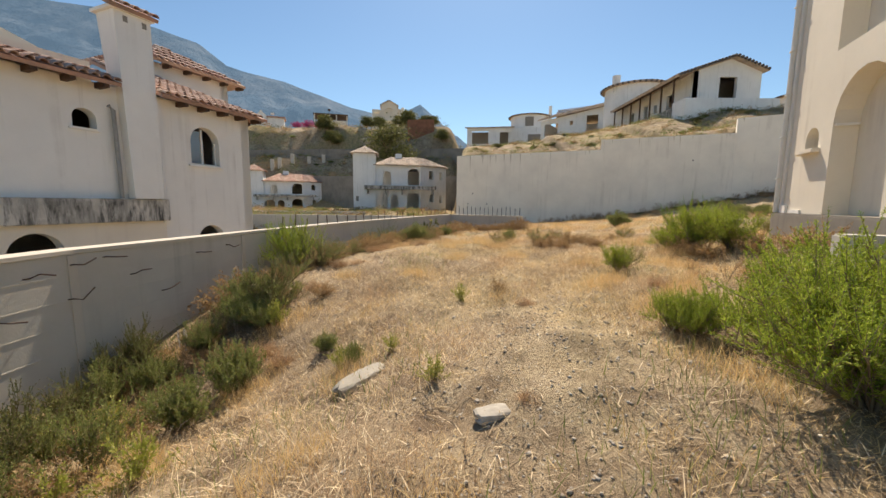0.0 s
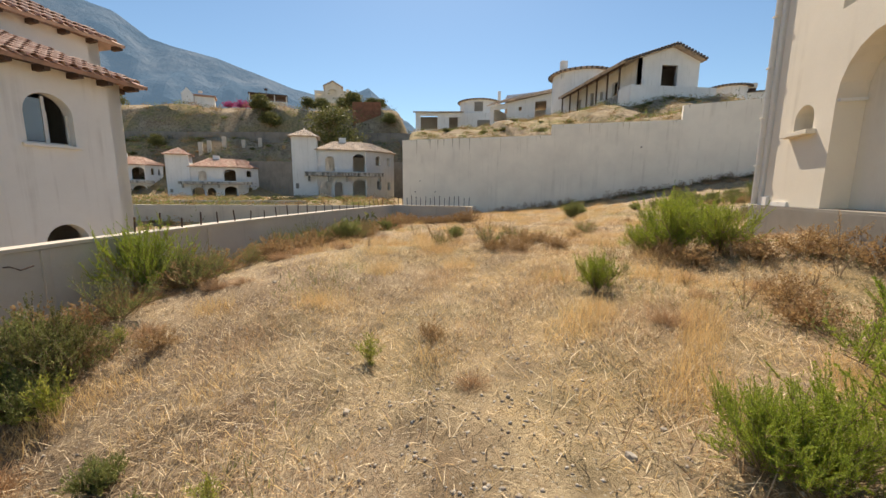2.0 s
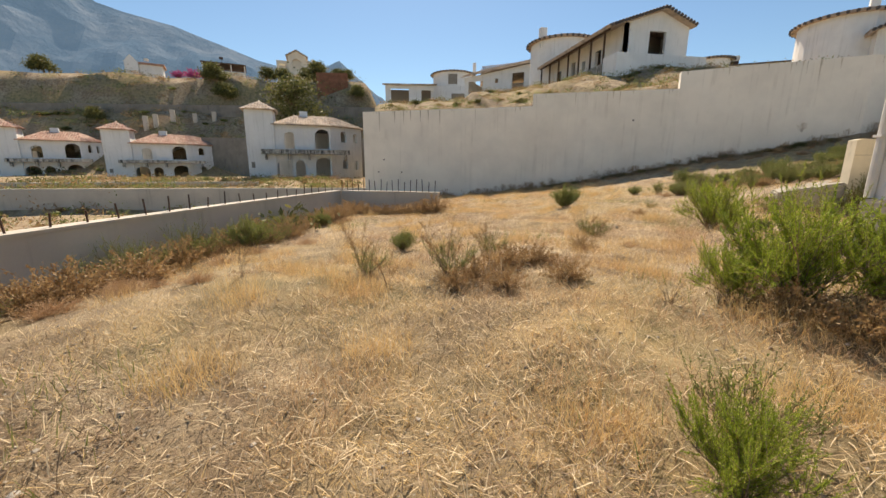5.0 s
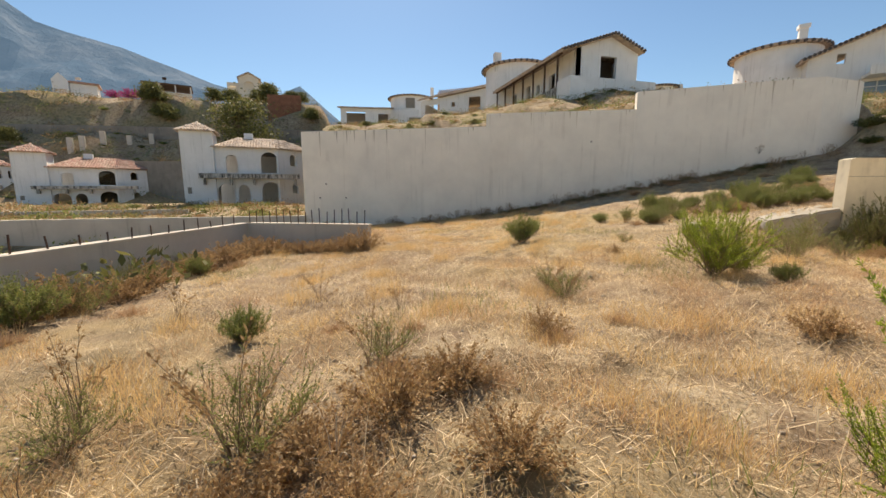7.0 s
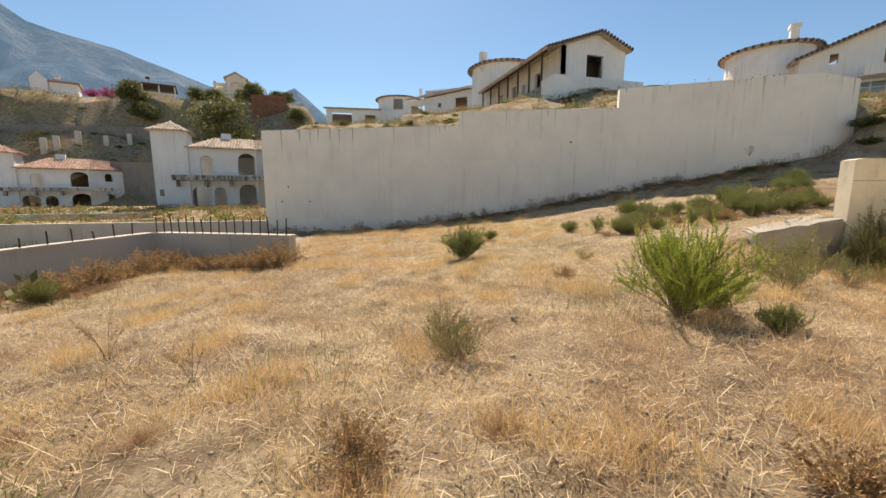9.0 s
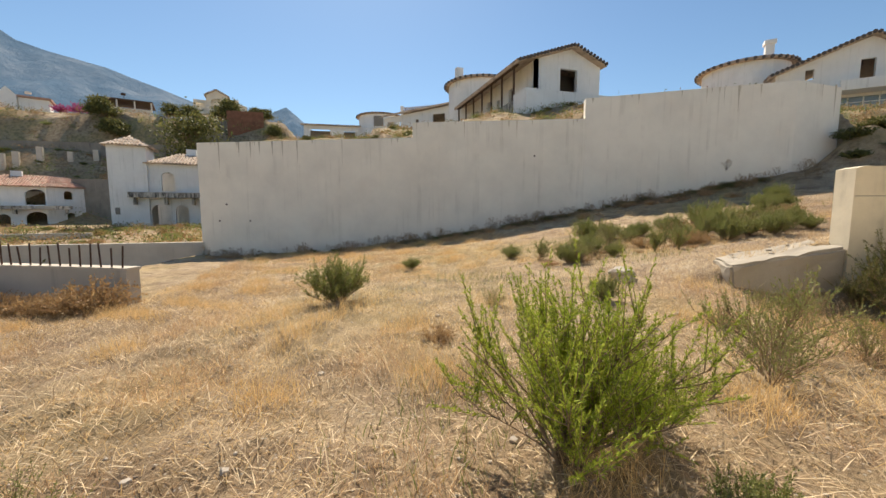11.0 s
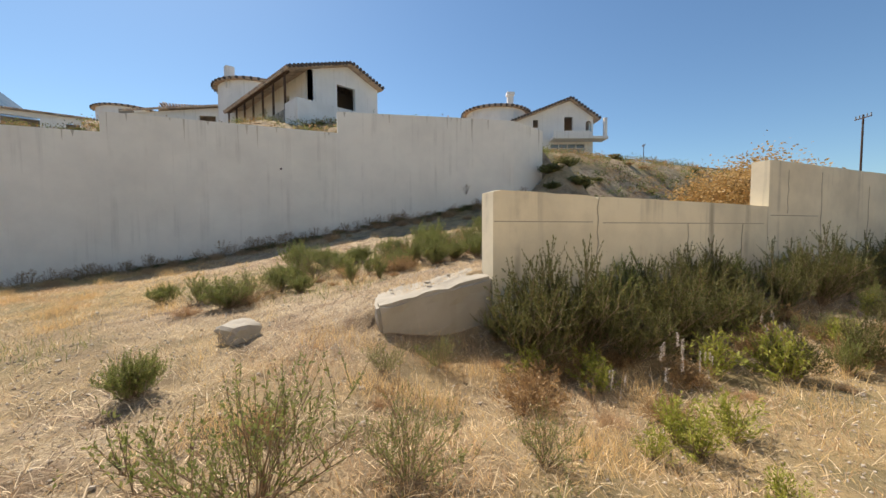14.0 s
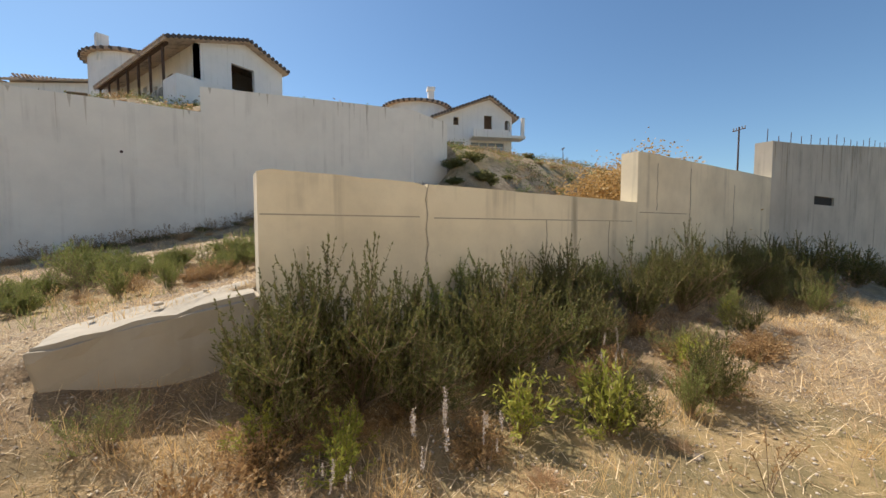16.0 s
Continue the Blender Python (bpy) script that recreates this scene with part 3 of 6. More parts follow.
terrace("wall_terrace", [(-26, 32.0), (-10, 31.6), (0.9, 31.0)], (0.45, 0.45), -1.6, "low pale concrete terrace wall across the valley floor")
terrace("wall_terrace", [(-30, 41), (-9, 42.5)], (0.5, 0.5), -1, "low concrete terrace wall before the villas")
terrace("wall_backing", [(-26, 75), (-16, 70.5), (2.5, 69)], (6.5, 6.3), -1, "tall grey concrete retaining wall behind the villas", "cliffwall", 0.5)
terrace("wall_upper", [(-100, 91), (-62, 88.5), (-20, 83.6), (3, 81.2), (6, 81)], (12.9, 12.9), 8, "low ruined grey wall along the foot of the cut slope", "cliffwall", 0.5)
for run in (((46, 25.5), (49, 23.8), (52, 22)), ((52.8, 21.5), (57, 14), (61, 9), (66, 3))):
    for a, b in zip(run, run[1:]):
        terrace("wall_stone", [a, b], (ground_z(*a) + 0.7, ground_z(*b) + 0.7), 3, "grey dry stone boundary wall on the rise", "cliffwall", 0.4)
boxed_low = thing("wall_stub", pose(4.2, 3.9, 0, 0, 0, -22), "short grey concrete wall end beside the bushes", "wall", kind="structure")
boxed("wall_body", (0, 1.3, 0, 0.25, 0, 1.25), M["fence"], boxed_low, "", 0.02)


# ---- the near house beyond the fence ----
def tile_mesh():
    vs, fs = [], []
    for y, lift, r in ((0, 0.03, 0.095), (0.42, 0.0, 0.08)):
        for th in (0.0, 0.02):
            for k in range(5):
                a = math.pi * k / 4
                vs.append((math.cos(a) * (r - th), y, lift + math.sin(a) * (r - th) * 0.85))
    for k in range(4):
        fs += [(k, k + 1, k + 11, k + 10), (k + 6, k + 5, k + 15, k + 16), (k + 1, k, k + 5, k + 6)]
    me = bpy.data.meshes.new("roof_tile")
    me.from_pydata(vs, [], fs)
    me.materials.append(M["tile"])
    return me


TILE = tile_mesh()


def tiled(parent, quad, pitch=0.215, row=0.36):
    """Single barrel tiles over a roof board; quad as for ribbed_roof."""
    e0, e1, r1, r0 = (Vector(p) for p in quad)
    n = (e1 - e0).cross((r0 + r1) / 2 - e0).normalized()
    bm = bmesh.new()
    lo = [p - n * 0.09 for p in (e0, e1, r1, r0)]
    if (r1 - r0).length < 0.02:
        a, b = [bm.verts.new(p) for p in (e0, e1, r1)], [bm.verts.new(p) for p in lo[:3]]
        bm.faces.new(a), bm.faces.new(b[::-1])
        for i in range(3):
            bm.faces.new((a[i], b[i], b[(i + 1) % 3], a[(i + 1) % 3]))
    else:
        hexa(bm, lo + [e0, e1, r1, r0])
    part("roof_board", bm, M["tiles"], parent)
    al = (e1 - e0).normalized()
    up = (r0 + r1) / 2 - (e0 + e1) / 2
    upn = (up - al * up.dot(al)).normalized()
    hl, w = up.dot(upn), (e1 - e0).length
    xl, xr = (r0 - e0).dot(al), (r1 - e0).dot(al)
    R = Matrix((al, upn, n)).transposed().to_4x4()
    cols, rows = int(w / pitch), max(1, int(hl / row))
    for j in range(rows):
        y = hl * j / rows - 0.05
        f = (y + 0.3) / hl
        for i in range(cols):
            s = (i + 0.5) * w / cols
            if xl * f <= s <= w + (xr - w) * f:
                t = new("tile", TILE)
                t.parent = parent
                t.matrix_local = Matrix.Translation(e0 + al * s + upn * y + n * rr.uniform(0, 0.012)) @ R @ pose(0, 0, 0, 0, 0, rr.uniform(-2.5, 2.5))


Lh = thing("house", pose(-6.72, 13.12, 0, 0, 0, 68), "unfinished cream villa with red tile eaves and chimney", "house")
LH = [(-2.02, -1.12, 2.60, 3.27, 3.72), (-4.72, -4.26, 3.19, 3.42, 3.64), (-1.95, -1.1, -1.0, 0.35, 0.78), (-6.05, -5.1, -1.0, 0.32, 0.8)]
bm = bmesh.new()
panel(bm, -9.5, 0, -1.6, 4.28, 0.3, LH)
panel(bm, 0, 8.2, -1.6, 4.28, 0.3, (), Matrix.Translation((0, 0, 0)) @ pose(0, 0, 0, 0, 0, 90))
part("wall", bm, M["house"], Lh)
boxed("wall", (-9.5, 0, 8.0, 8.2, -1.6, 4.28), M["house"], Lh)
boxed("wall", (-9.6, -9.4, 0.3, 8, -1.6, 4.28), M["house"], Lh)
boxed("ceiling_slab", (-9.4, -0.35, 0.31, 7.9, 4.1, 4.24), M["inner"], Lh)
boxed("floor_slab", (-9.4, -0.35, 0.31, 7.9, 1.2, 1.4), M["inner"], Lh)
boxed("partition", (-3.6, -3.4, 0.31, 7.9, 1.4, 4.1), M["inner"], Lh)
boxed("ledge", (-9.5, -2.86, -0.22, -0.002, 0.98, 1.56), M["stain"], Lh, "mould-streaked concrete ledge", 0.015)
bm = bmesh.new()
panel(bm, -9.5, -2.9, -1.6, 0.975, 0.06, [LH[3]], Matrix.Translation((0, -0.064, 0)))
part("wall_lower", bm, M["warm"], Lh, "ochre cream lower wall")
chim = bmesh.new()
hexa(chim, [(-3.72, -0.28, 1.565), (-3.02, -0.28, 1.565), (-3.02, -0.002, 1.565), (-3.72, -0.002, 1.565), (-3.86, -0.28, 6.05), (-3.05, -0.28, 6.05), (-3.05, 0.42, 6.05), (-3.86, 0.42, 6.05)])
ch = part("chimney", chim, M["house"], Lh)
for x in (-3.62, -3.2):
    boxed("flue_opening", (x - 0.05, x + 0.05, -0.286, -0.27, 5.82, 5.96), M["inner"], ch)
boxed("chimney_cap", (-3.95, -2.97, -0.36, 0.5, 6.052, 6.12), M["house"], ch)
tiled(Lh, [(-4.0, -0.42, 6.13), (-2.92, -0.42, 6.13), (-2.92, 0.1, 6.38), (-4.0, 0.1, 6.38)])
boxed("pilaster", (-2.98, -2.80, -0.1, -0.002, 0.9, 4.2), M["house"], Lh, "", 0.02)
for x in (-3.95, -2.99):
    bm = bmesh.new()
    tube(bm, [(x - 0.1, -0.12, 3.78), (x, -0.1, 3.7), (x + 0.02, -0.1, 2.6), (x + 0.03, -0.1, 1.57)], [0.05] * 4, 8)
    part("downpipe", bm, M["pipe"], Lh)
wf = boxed("window_sill", (-2.12, -1.02, -0.08, 0.1, 2.53, 2.60), M["house"], Lh, "", 0.01)
boxed("window_sill", (-4.8, -4.2, -0.06, 0.1, 3.13, 3.19), M["house"], Lh, "", 0.01)
bm = bmesh.new()
for a, b in ((-2.02, -1.97), (-1.60, -1.54), (-1.17, -1.12)):
    box(bm, a, b, 0.16, 0.2, 2.6, 3.66 if a == -1.60 else 3.3)
box(bm, -2.02, -1.12, 0.165, 0.195, 2.6, 2.65)
win = part("window_frame", bm, M["frame"], Lh)
boxed("pane", (-1.96, -1.61, 0.175, 0.182, 2.66, 3.6), M["glass"], win)
boxed("open_casement", (-1.56, -1.5, 0.2, 0.5, 2.66, 3.35), M["frame"], win)
for x in np.arange(-9.2, 0.3, 0.62):
    if not -4.0 < x < -2.95:
        boxed("rafter", (x, x + 0.11, -0.40, -0.002, 4.14, 4.27), M["wood"], Lh)
for y in np.arange(0.3, 5, 0.7):
    boxed("rafter", (0.002, 0.36, y, y + 0.11, 4.14, 4.27), M["wood"], Lh)
tiled(Lh, [(-9.5, -0.45, 4.30), (-3.9, -0.45, 4.30), (-3.9, 0.75, 4.72), (-9.5, 0.75, 4.72)])
tiled(Lh, [(-2.98, -0.45, 4.30), (0.42, -0.45, 4.30), (-1.2, 2.8, 5.6), (-2.98, 2.8, 5.6)])
ribbed_roof("side_roof", [(0.42, -0.45, 4.3), (0.42, 6.6, 4.3), (-1.2, 5.0, 5.6), (-1.2, 2.8, 5.6)], M["tiles"], Lh)
tw = bmesh.new()
panel(tw, -1.5, 1.55, 4.4, 6.12, 0.3, (), Matrix.Translation((0, 2.82, 0)))
panel(tw, 0, 3.6, 4.4, 6.12, 0.3, (), Matrix.Translation((1.55, 2.82, 0)) @ pose(0, 0, 0, 0, 0, 90))
box(tw, 0.02, 1.24, 3.13, 6.4, -1.6, 4.4)
part("tower_wall", tw, M["house"], Lh)
for x in np.arange(-1.6, 2.0, 0.7):
    boxed("tower_rafter", (x, x + 0.11, 2.45, 2.8, 5.98, 6.1), M["wood"], Lh)
AP = (0.15, 4.6, 7.3)
tiled(Lh, [(-1.9, 2.38, 6.13), (2.05, 2.38, 6.13), AP, AP], 0.24, 0.42)
ribbed_roof("tower_roof", [(2.05, 2.38, 6.13), (2.05, 6.9, 6.13), AP, AP], M["tiles"], Lh)
ribbed_roof("tower_roof", [(-1.9, 6.9, 6.13), (-1.9, 2.38, 6.13), AP, AP], M["tiles"], Lh)
# curved terrace parapets behind the lower eave
bm = bmesh.new()
cur = [(-9.5 + 5.6 * k / 16, 4.95 + 0.55 * max(0, (8 - k) / 8) ** 2.2) for k in range(17)]
panel(bm, -9.5, -3.9, 4.3, cur, 0.14, (), Matrix.Translation((0, 0.8, 0)))
cur2 = [(-9.5 + 5.6 * k / 16, 5.85 - 0.8 * (k / 16) ** 3 + 0.25 * (1 - k / 16)) for k in range(17)]
panel(bm, -9.5, -3.9, 4.3, cur2, 0.14, (), Matrix.Translation((0, 1.9, 0)))
part("terrace_parapet", bm, M["warm"], Lh, "curved cream terrace parapet")
boxed("balcony", (0.002, 1.0, 1.5, 4.6, 1.25, 1.75), M["house"], Lh, "white projecting balcony", 0.02)

# ---- the near house on the plinth ----
Rh = thing("house", pose(7.52, 8.5, -0.06, 0, 0, 248), "tall cream house with arched recess and niche", "house")
bm = bmesh.new()
RN = [(0.76, 1.26, 2.70, 2.88, 3.12), (1.70, 3.27, 1.46, 3.05, 3.83), (1.55, 3.6, 4.34, 6.4, 6.4), (3.68, 5.3, 1.46, 3.05, 3.83)]
panel(bm, 0.12, 9, 1.46, 7.6, 0.36, RN)
part("wall", bm, M["warm"], Rh)
boxed("wall", (0.1, 9, 0.362, 0.6, 1.46, 7.6), M["warm"], Rh)
boxed("wall", (0.1, 0.4, 0.602, 9, 1.46, 7.6), M["warm"], Rh)
boxed("wall", (8.7, 9, 0.602, 9, 1.46, 7.6), M["warm"], Rh)
boxed("wall", (0.402, 8.698, 8.7, 9, 1.46, 7.6), M["warm"], Rh)
boxed("roof_slab", (-0.2, 9.2, -0.2, 9.2, 7.605, 7.8), M["house"], Rh)
boxed("plinth", (-0.12, 9.2, -0.14, 9.1, -0.5, 1.455), M["cliffwall"], Rh, "grey concrete plinth", 0.03)
boxed("niche_sill", (0.66, 1.36, -0.13, 0.1, 2.62, 2.70), M["warm"], Rh, "small projecting niche sill", 0.012)
boxed("corner_strip", (-0.06, 0.06, -0.03, 0.3, 1.46, 7.55), M["house"], Rh, "pale corner strip", 0.01)
boxed("impost", (1.702, 1.77, 0.02, 0.34, 3.02, 3.06), M["house"], Rh)
bm = bmesh.new()
tube(bm, [(-0.08, -0.07, 1.47), (-0.08, -0.07, 7.5)], [0.05, 0.05], 10)
dp = part("downpipe", bm, M["frame"], Rh, "white rainwater downpipe")
for z in (2.2, 3.1, 4.0, 4.9, 5.8):
    boxed("pipe_bracket", (-0.14, -0.02, -0.13, 0.0, z, z + 0.03), M["frame"], dp)
bm = bmesh.new()
box(bm, 0.02, 0.3, -0.05, 0.0, 1.46, 1.62)
box(bm, 0.42, 0.9, -0.035, 0.0, 1.46, 1.53)
part("broken_skirting", bm, M["house"], Rh)


# ---- villas in the valley ----
def arch_villa(m, w, eave, tower_eave, label, sw=5.0, d=7.5, pale=True, group="villas in the valley"):
    h = thing("house", m, label, "house", group)
    tm = M["tiles_pale"] if pale else M["tiles"]
    k = eave / 7.0
    bal = 3.9 * k
    ups = [(4.3, 5.5, bal + 0.15, bal + 1.7 * k, bal + 2.2 * k), (8.0, 9.8, bal + 0.15, bal + 1.8 * k, bal + 2.65 * k)]
    lows = [(3.3, 5.0, 0.1, 1.9 * k, 2.7 * k), (5.4, 6.6, 0.1, 1.9 * k, 2.6 * k), (7.9, 9.9, 0.1, 2.0 * k, 2.95 * k)]
    fw = w - 3.2
    bm = bmesh.new()
    panel(bm, 3.2, 9.9 if w > 12 else w, -1.5, eave, 0.35, ups + lows)
    part("wall", bm, M["villa"], h)
    rm = Matrix.Translation((9.9, 0, 0)) @ pose(0, 0, 0, 0, 0, 35)
    sl = (w - 9.9) / math.cos(radians(35))
    bm = bmesh.new()
    panel(bm, 0, sl, -1.5, eave, 0.35, [(sl * .32, sl * .5, eave * .72, eave * .86, eave * .92), (sl * .72, sl * .85, eave * .72, eave * .86, eave * .9), (sl * .35, sl * .52, eave * .22, eave * .36, eave * .4), (sl * .72, sl * .86, eave * .2, eave * .36, eave * .38)], rm)
    part("wall", bm, M["villa"], h)
    ex, ey = w, sl * math.sin(radians(35))
    bm = bmesh.new()
    box(bm, ex - 0.35, ex, ey + .02, ey + d - 3, -1.5, eave)
    box(bm, 0.3, ex - 0.36, d + 0.5, d + 0.85, -1.5, eave)
    part("wall", bm, M["villa"], h)
    boxed("floor_slab", (3.3, 9.8, 0.36, d + 0.45, bal - 0.3, bal), M["inner"], h)
    boxed("ceiling_slab", (3.3, 9.8, 0.36, d + 0.45, eave - 0.3, eave - 0.05), M["inner"], h)
    bc = boxed("balcony", (1.6, min(w - 1.2, 12.2), -1.1, -0.002, bal - 0.55 * k, bal), M["stain"], h, "streaked concrete balcony")
    for x in (2.0, 4.6, 7.0, 11.6):
        if x < w - 1.5:
            boxed("bracket", (x, x + 0.25, -0.9, -0.004, bal - 1.3 * k, bal - 0.56 * k), M["stain"], bc)
    boxed("tower", (0.0, 3.2, -0.3, 3.2, -1.5, tower_eave), M["villa"], h)
    boxed("tower_window", (0.35, 0.75, -0.31, -0.28, 1.6 * k, 2.3 * k), M["inner"], h)
    ap = (1.6, 1.45, tower_eave + 1.2)
    e = 0.4
    c = [(-e, -0.3 - e), (3.2 + e, -0.3 - e), (3.2 + e, 3.2 + e), (-e, 3.2 + e)]
    for i in range(4):
        a, b = c[i], c[(i + 1) % 4]
        ribbed_roof("tower_roof", [(*a, tower_eave), (*b, tower_eave), ap, ap], tm, h, 0.3, 0.5, 0.12)
    rz = eave + 1.6
    front = [(2.9, -0.5, eave), (9.9, -0.5, eave), (9.6, 4.2, rz), (5.4, 4.2, rz)]
    ribbed_roof("roof", front, tm, h, 0.3, 0.5, 0.12)
    ribbed_roof("roof", [(9.9, -0.5, eave), (ex + 0.4, ey, eave), (ex - 3.5, 4.2 + ey * .4, rz), (9.6, 4.2, rz)], tm, h, 0.3, 0.5, 0.12)
    ribbed_roof("roof", [(ex + .4, ey, eave), (ex + .4, d + 0.9, eave), (ex - 3.4, 5.2, rz), (ex - 3.5, 4.2 + ey * .4, rz)], tm, h, 0.3, 0.5, 0.12)
    ribbed_roof("roof", [(ex + .4, d + .9, eave), (0, d + .9, eave), (5.4, 4.3, rz), (9.6, 4.3, rz)], tm, h, 0.4, 0.6, 0.12)
    boxed("chimney", (6.2, 7.2, 3.4, 4.0, eave + 1, rz + 0.5), M["villa"], h)
    return h


arch_villa(pose(-13.75, 56.6, 0.15, 0, 0, 8), 14.2, 6.9, 8.55, "two-storey white arched villa with a square tower")
arch_villa(pose(-36.1, 68, -0.3, 0, 0, 18), 14.4, 5.5, 7.3, "white arched villa with a red tiled roof and tower", pale=False)
arch_villa(pose(-52.8, 71.6, -0.5, 0, 0, 25), 12.3, 6.2, 7.9, "white arched villa with a red tiled roof and tower", pale=False)


# ---- houses on the hill ----
bm = bmesh.new()
tube(bm, [(0, -.22, 0), (0, .12, 0)], [.14, .12], 6)
EDGE = part("edge_tile", bm, M["roofdark"], None).data
bpy.data.objects.remove(bpy.data.objects["edge_tile"])


def edge_tile(h, name, at, turn):
    t = new(name, EDGE)
    t.parent = h
    t.matrix_local = pose(*at, 0, 0, turn)


def round_tower(h, x, y, r, z0, z1, rise, name="turret"):
    bm = bmesh.new()
    n = 32
    a = [[bm.verts.new((x + math.cos(2 * math.pi * k / n) * q, y + math.sin(2 * math.pi * k / n) * q, z)) for k in range(n)] for q, z in ((r, z0), (r, z1))]
    for k in range(n):
        bm.faces.new((a[0][k], a[0][(k + 1) % n], a[1][(k + 1) % n], a[1][k]))
    t = part(name, bm, M["villa"], h)
    bm = bmesh.new()
    rings = [[bm.verts.new((x + math.cos(2 * math.pi * k / n) * q, y + math.sin(2 * math.pi * k / n) * q, z)) for k in range(n)] for q, z in ((r - .1, z1 - .02), (r + .45, z1 - .05), (r + .45, z1 + .2), (.2, z1 + rise))]
    for p, q in zip(rings, rings[1:]):
        for k in range(n):
            bm.faces.new((p[k], p[(k + 1) % n], q[(k + 1) % n], q[k]))
    bm.faces.new(rings[-1])
    part(name + "_roof", bm, M["tiles_pale"], h)
    for k in range(40):
        a0 = 2 * math.pi * k / 40
        edge_tile(h, "eave_tile", (x + math.cos(a0) * (r + .38), y + math.sin(a0) * (r + .38), z1 + .05), math.degrees(a0) + 90)
    return t


def gable_roof(h, x0, x1, xr, y0, y1, ze0, ze1, zr, mat="tiles_pale"):
    ribbed_roof("roof", [(x0, y1, ze0), (x0, y0, ze0), (xr, y0, zr), (xr, y1, zr)], M[mat], h, 0.32, 0.5, 0.13, 0.14)
    ribbed_roof("roof", [(x1, y0, ze1), (x1, y1, ze1), (xr, y1, zr), (xr, y0, zr)], M[mat], h, 0.32, 0.5, 0.13, 0.14)
    for a, za, b, zb in ((x0, ze0, xr, zr), (xr, zr, x1, ze1)):
        n = int(abs(b - a) / 0.3)
        for k in range(n):
            f = (k + .5) / n
            edge_tile(h, "verge_tile", (a + (b - a) * f, y0 + .1, za + (zb - za) * f), 0)


Gh = thing("house", pose(26.2, 36.9, 0), "unfinished gabled bungalow with verandah posts and round turret", "house")
bm = bmesh.new()
panel(bm, -3.25, 2.85, 8.5, [(-3.25, 13.95), (0, 14.98), (2.85, 13.95)], 0.3, [(-0.97, 0.65, 11.37, 13.4, 13.4)])
part("wall", bm, M["villa"], Gh)
bm = bmesh.new()
panel(bm, 0, 13.5, 8.5, 13.9, 0.3, [(0.9, 2.1, 10.9, 12.8, 12.8), (4.4, 5.2, 10.9, 12.9, 12.9), (6.6, 7.2, 11.6, 12.5, 12.5), (9.0, 10.0, 10.9, 12.8, 12.8)], Matrix.Translation((-3.25, 13.5, 0)) @ pose(0, 0, 0, 0, 0, -90))
part("wall", bm, M["villa"], Gh)
boxed("wall", (2.55, 2.85, 0.31, 13.5, 8.5, 13.9), M["villa"], Gh)
boxed("wall", (-2.9, 2.5, 13.2, 13.5, 8.5, 13.9), M["villa"], Gh)
boxed("floor_slab", (-4.9, 2.5, 0.31, 13.1, 9.4, 9.9), M["inner"], Gh)
boxed("partition", (-2.94, 2.5, 3.0, 3.2, 9.9, 14), M["inner"], Gh)
boxed("parapet", (-4.95, 3.5, -1.6, -1.35, 8.6, 11.1), M["villa"], Gh, "white terrace parapet", 0.03)
boxed("parapet", (-4.95, -4.7, -1.34, 0.4, 8.6, 11.1), M["villa"], Gh, "white terrace parapet", 0.03)
for y in (0.5, 2.6, 4.7, 6.8, 8.9, 11.0, 13.2):
    boxed("post", (-4.88, -4.76, y, y + 0.14, 9.0, 13.5), M["wood"], Gh, "dark timber verandah post")
boxed("verandah_wall", (-4.95, -4.65, 0.5, 13.4, 8.6, 10.7), M["stain"], Gh, "grey unplastered verandah wall")
boxed("beam", (-4.92, -4.7, 0, 13.5, 13.22, 13.36), M["wood"], Gh)
gable_roof(Gh, -5.1, 3.1, 0, -0.6, 14, 13.4, 13.9, 15.14)
round_tower(Gh, -1.1, 16.2, 3.7, 9, 16.75, 0.9)
boxed("chimney", (-4.6, -3.8, 14.6, 15.2, 16, 18.2), M["villa"], Gh)

Rt = thing("house", pose(46.65, 28.24, 0, 0, 0, -45), "cream gabled house with glazed ground floor and round turret", "house")
bm = bmesh.new()
panel(bm, -5.6, 2.4, 6, [(-5.6, 13.15), (0, 15.1), (2.4, 13.6)], 0.3, [(-0.55, 0.3, 11.95, 13.5, 13.5), (-3.75, -3.2, 12.4, 13.2, 13.2), (-1.95, 1.6, 9.5, 10.75, 10.75), (-4.5, -2.7, 9.5, 10.75, 10.75), (1.65, 2.2, 12.0, 12.8, 13.1)])
part("wall", bm, M["house"], Rt)
for a, b in ((-5.6, -5.3), (2.1, 2.4)):
    boxed("wall", (a, b, 0.31, 9, 6, 13.1), M["house"], Rt)
boxed("wall", (-5.2, 2.0, 8.7, 9, 6, 13.1), M["house"], Rt)
boxed("floor_slab", (-5.2, 2.0, 0.31, 8.6, 11.2, 11.5), M["inner"], Rt)
boxed("balcony", (-2.1, 3.3, -1.6, -0.002, 10.95, 11.2), M["house"], Rt, "pale balcony slab", 0.02)
boxed("balcony_parapet", (-2.1, 1.5, -1.6, -1.45, 11.2, 11.7), M["house"], Rt)
boxed("column", (2.9, 3.2, -1.5, -1.2, 11.2, 13.0), M["house"], Rt)
for a, b in ((-1.95, 1.6), (-4.5, -2.7)):
    pn = boxed("glazing", (a, b, 0.15, 0.16, 9.5, 10.75), M["glass"], Rt, "blue-tinted glazing")
    bm = bmesh.new()
    for k in range(5):
        x = a + (b - a) * k / 4
        box(bm, x - .04, x + .04, 0.1, 0.14, 9.5, 10.75)
    box(bm, a, b, 0.1, 0.135, 10.3, 10.36)
    part("window_frame", bm, M["frame"], Rt)
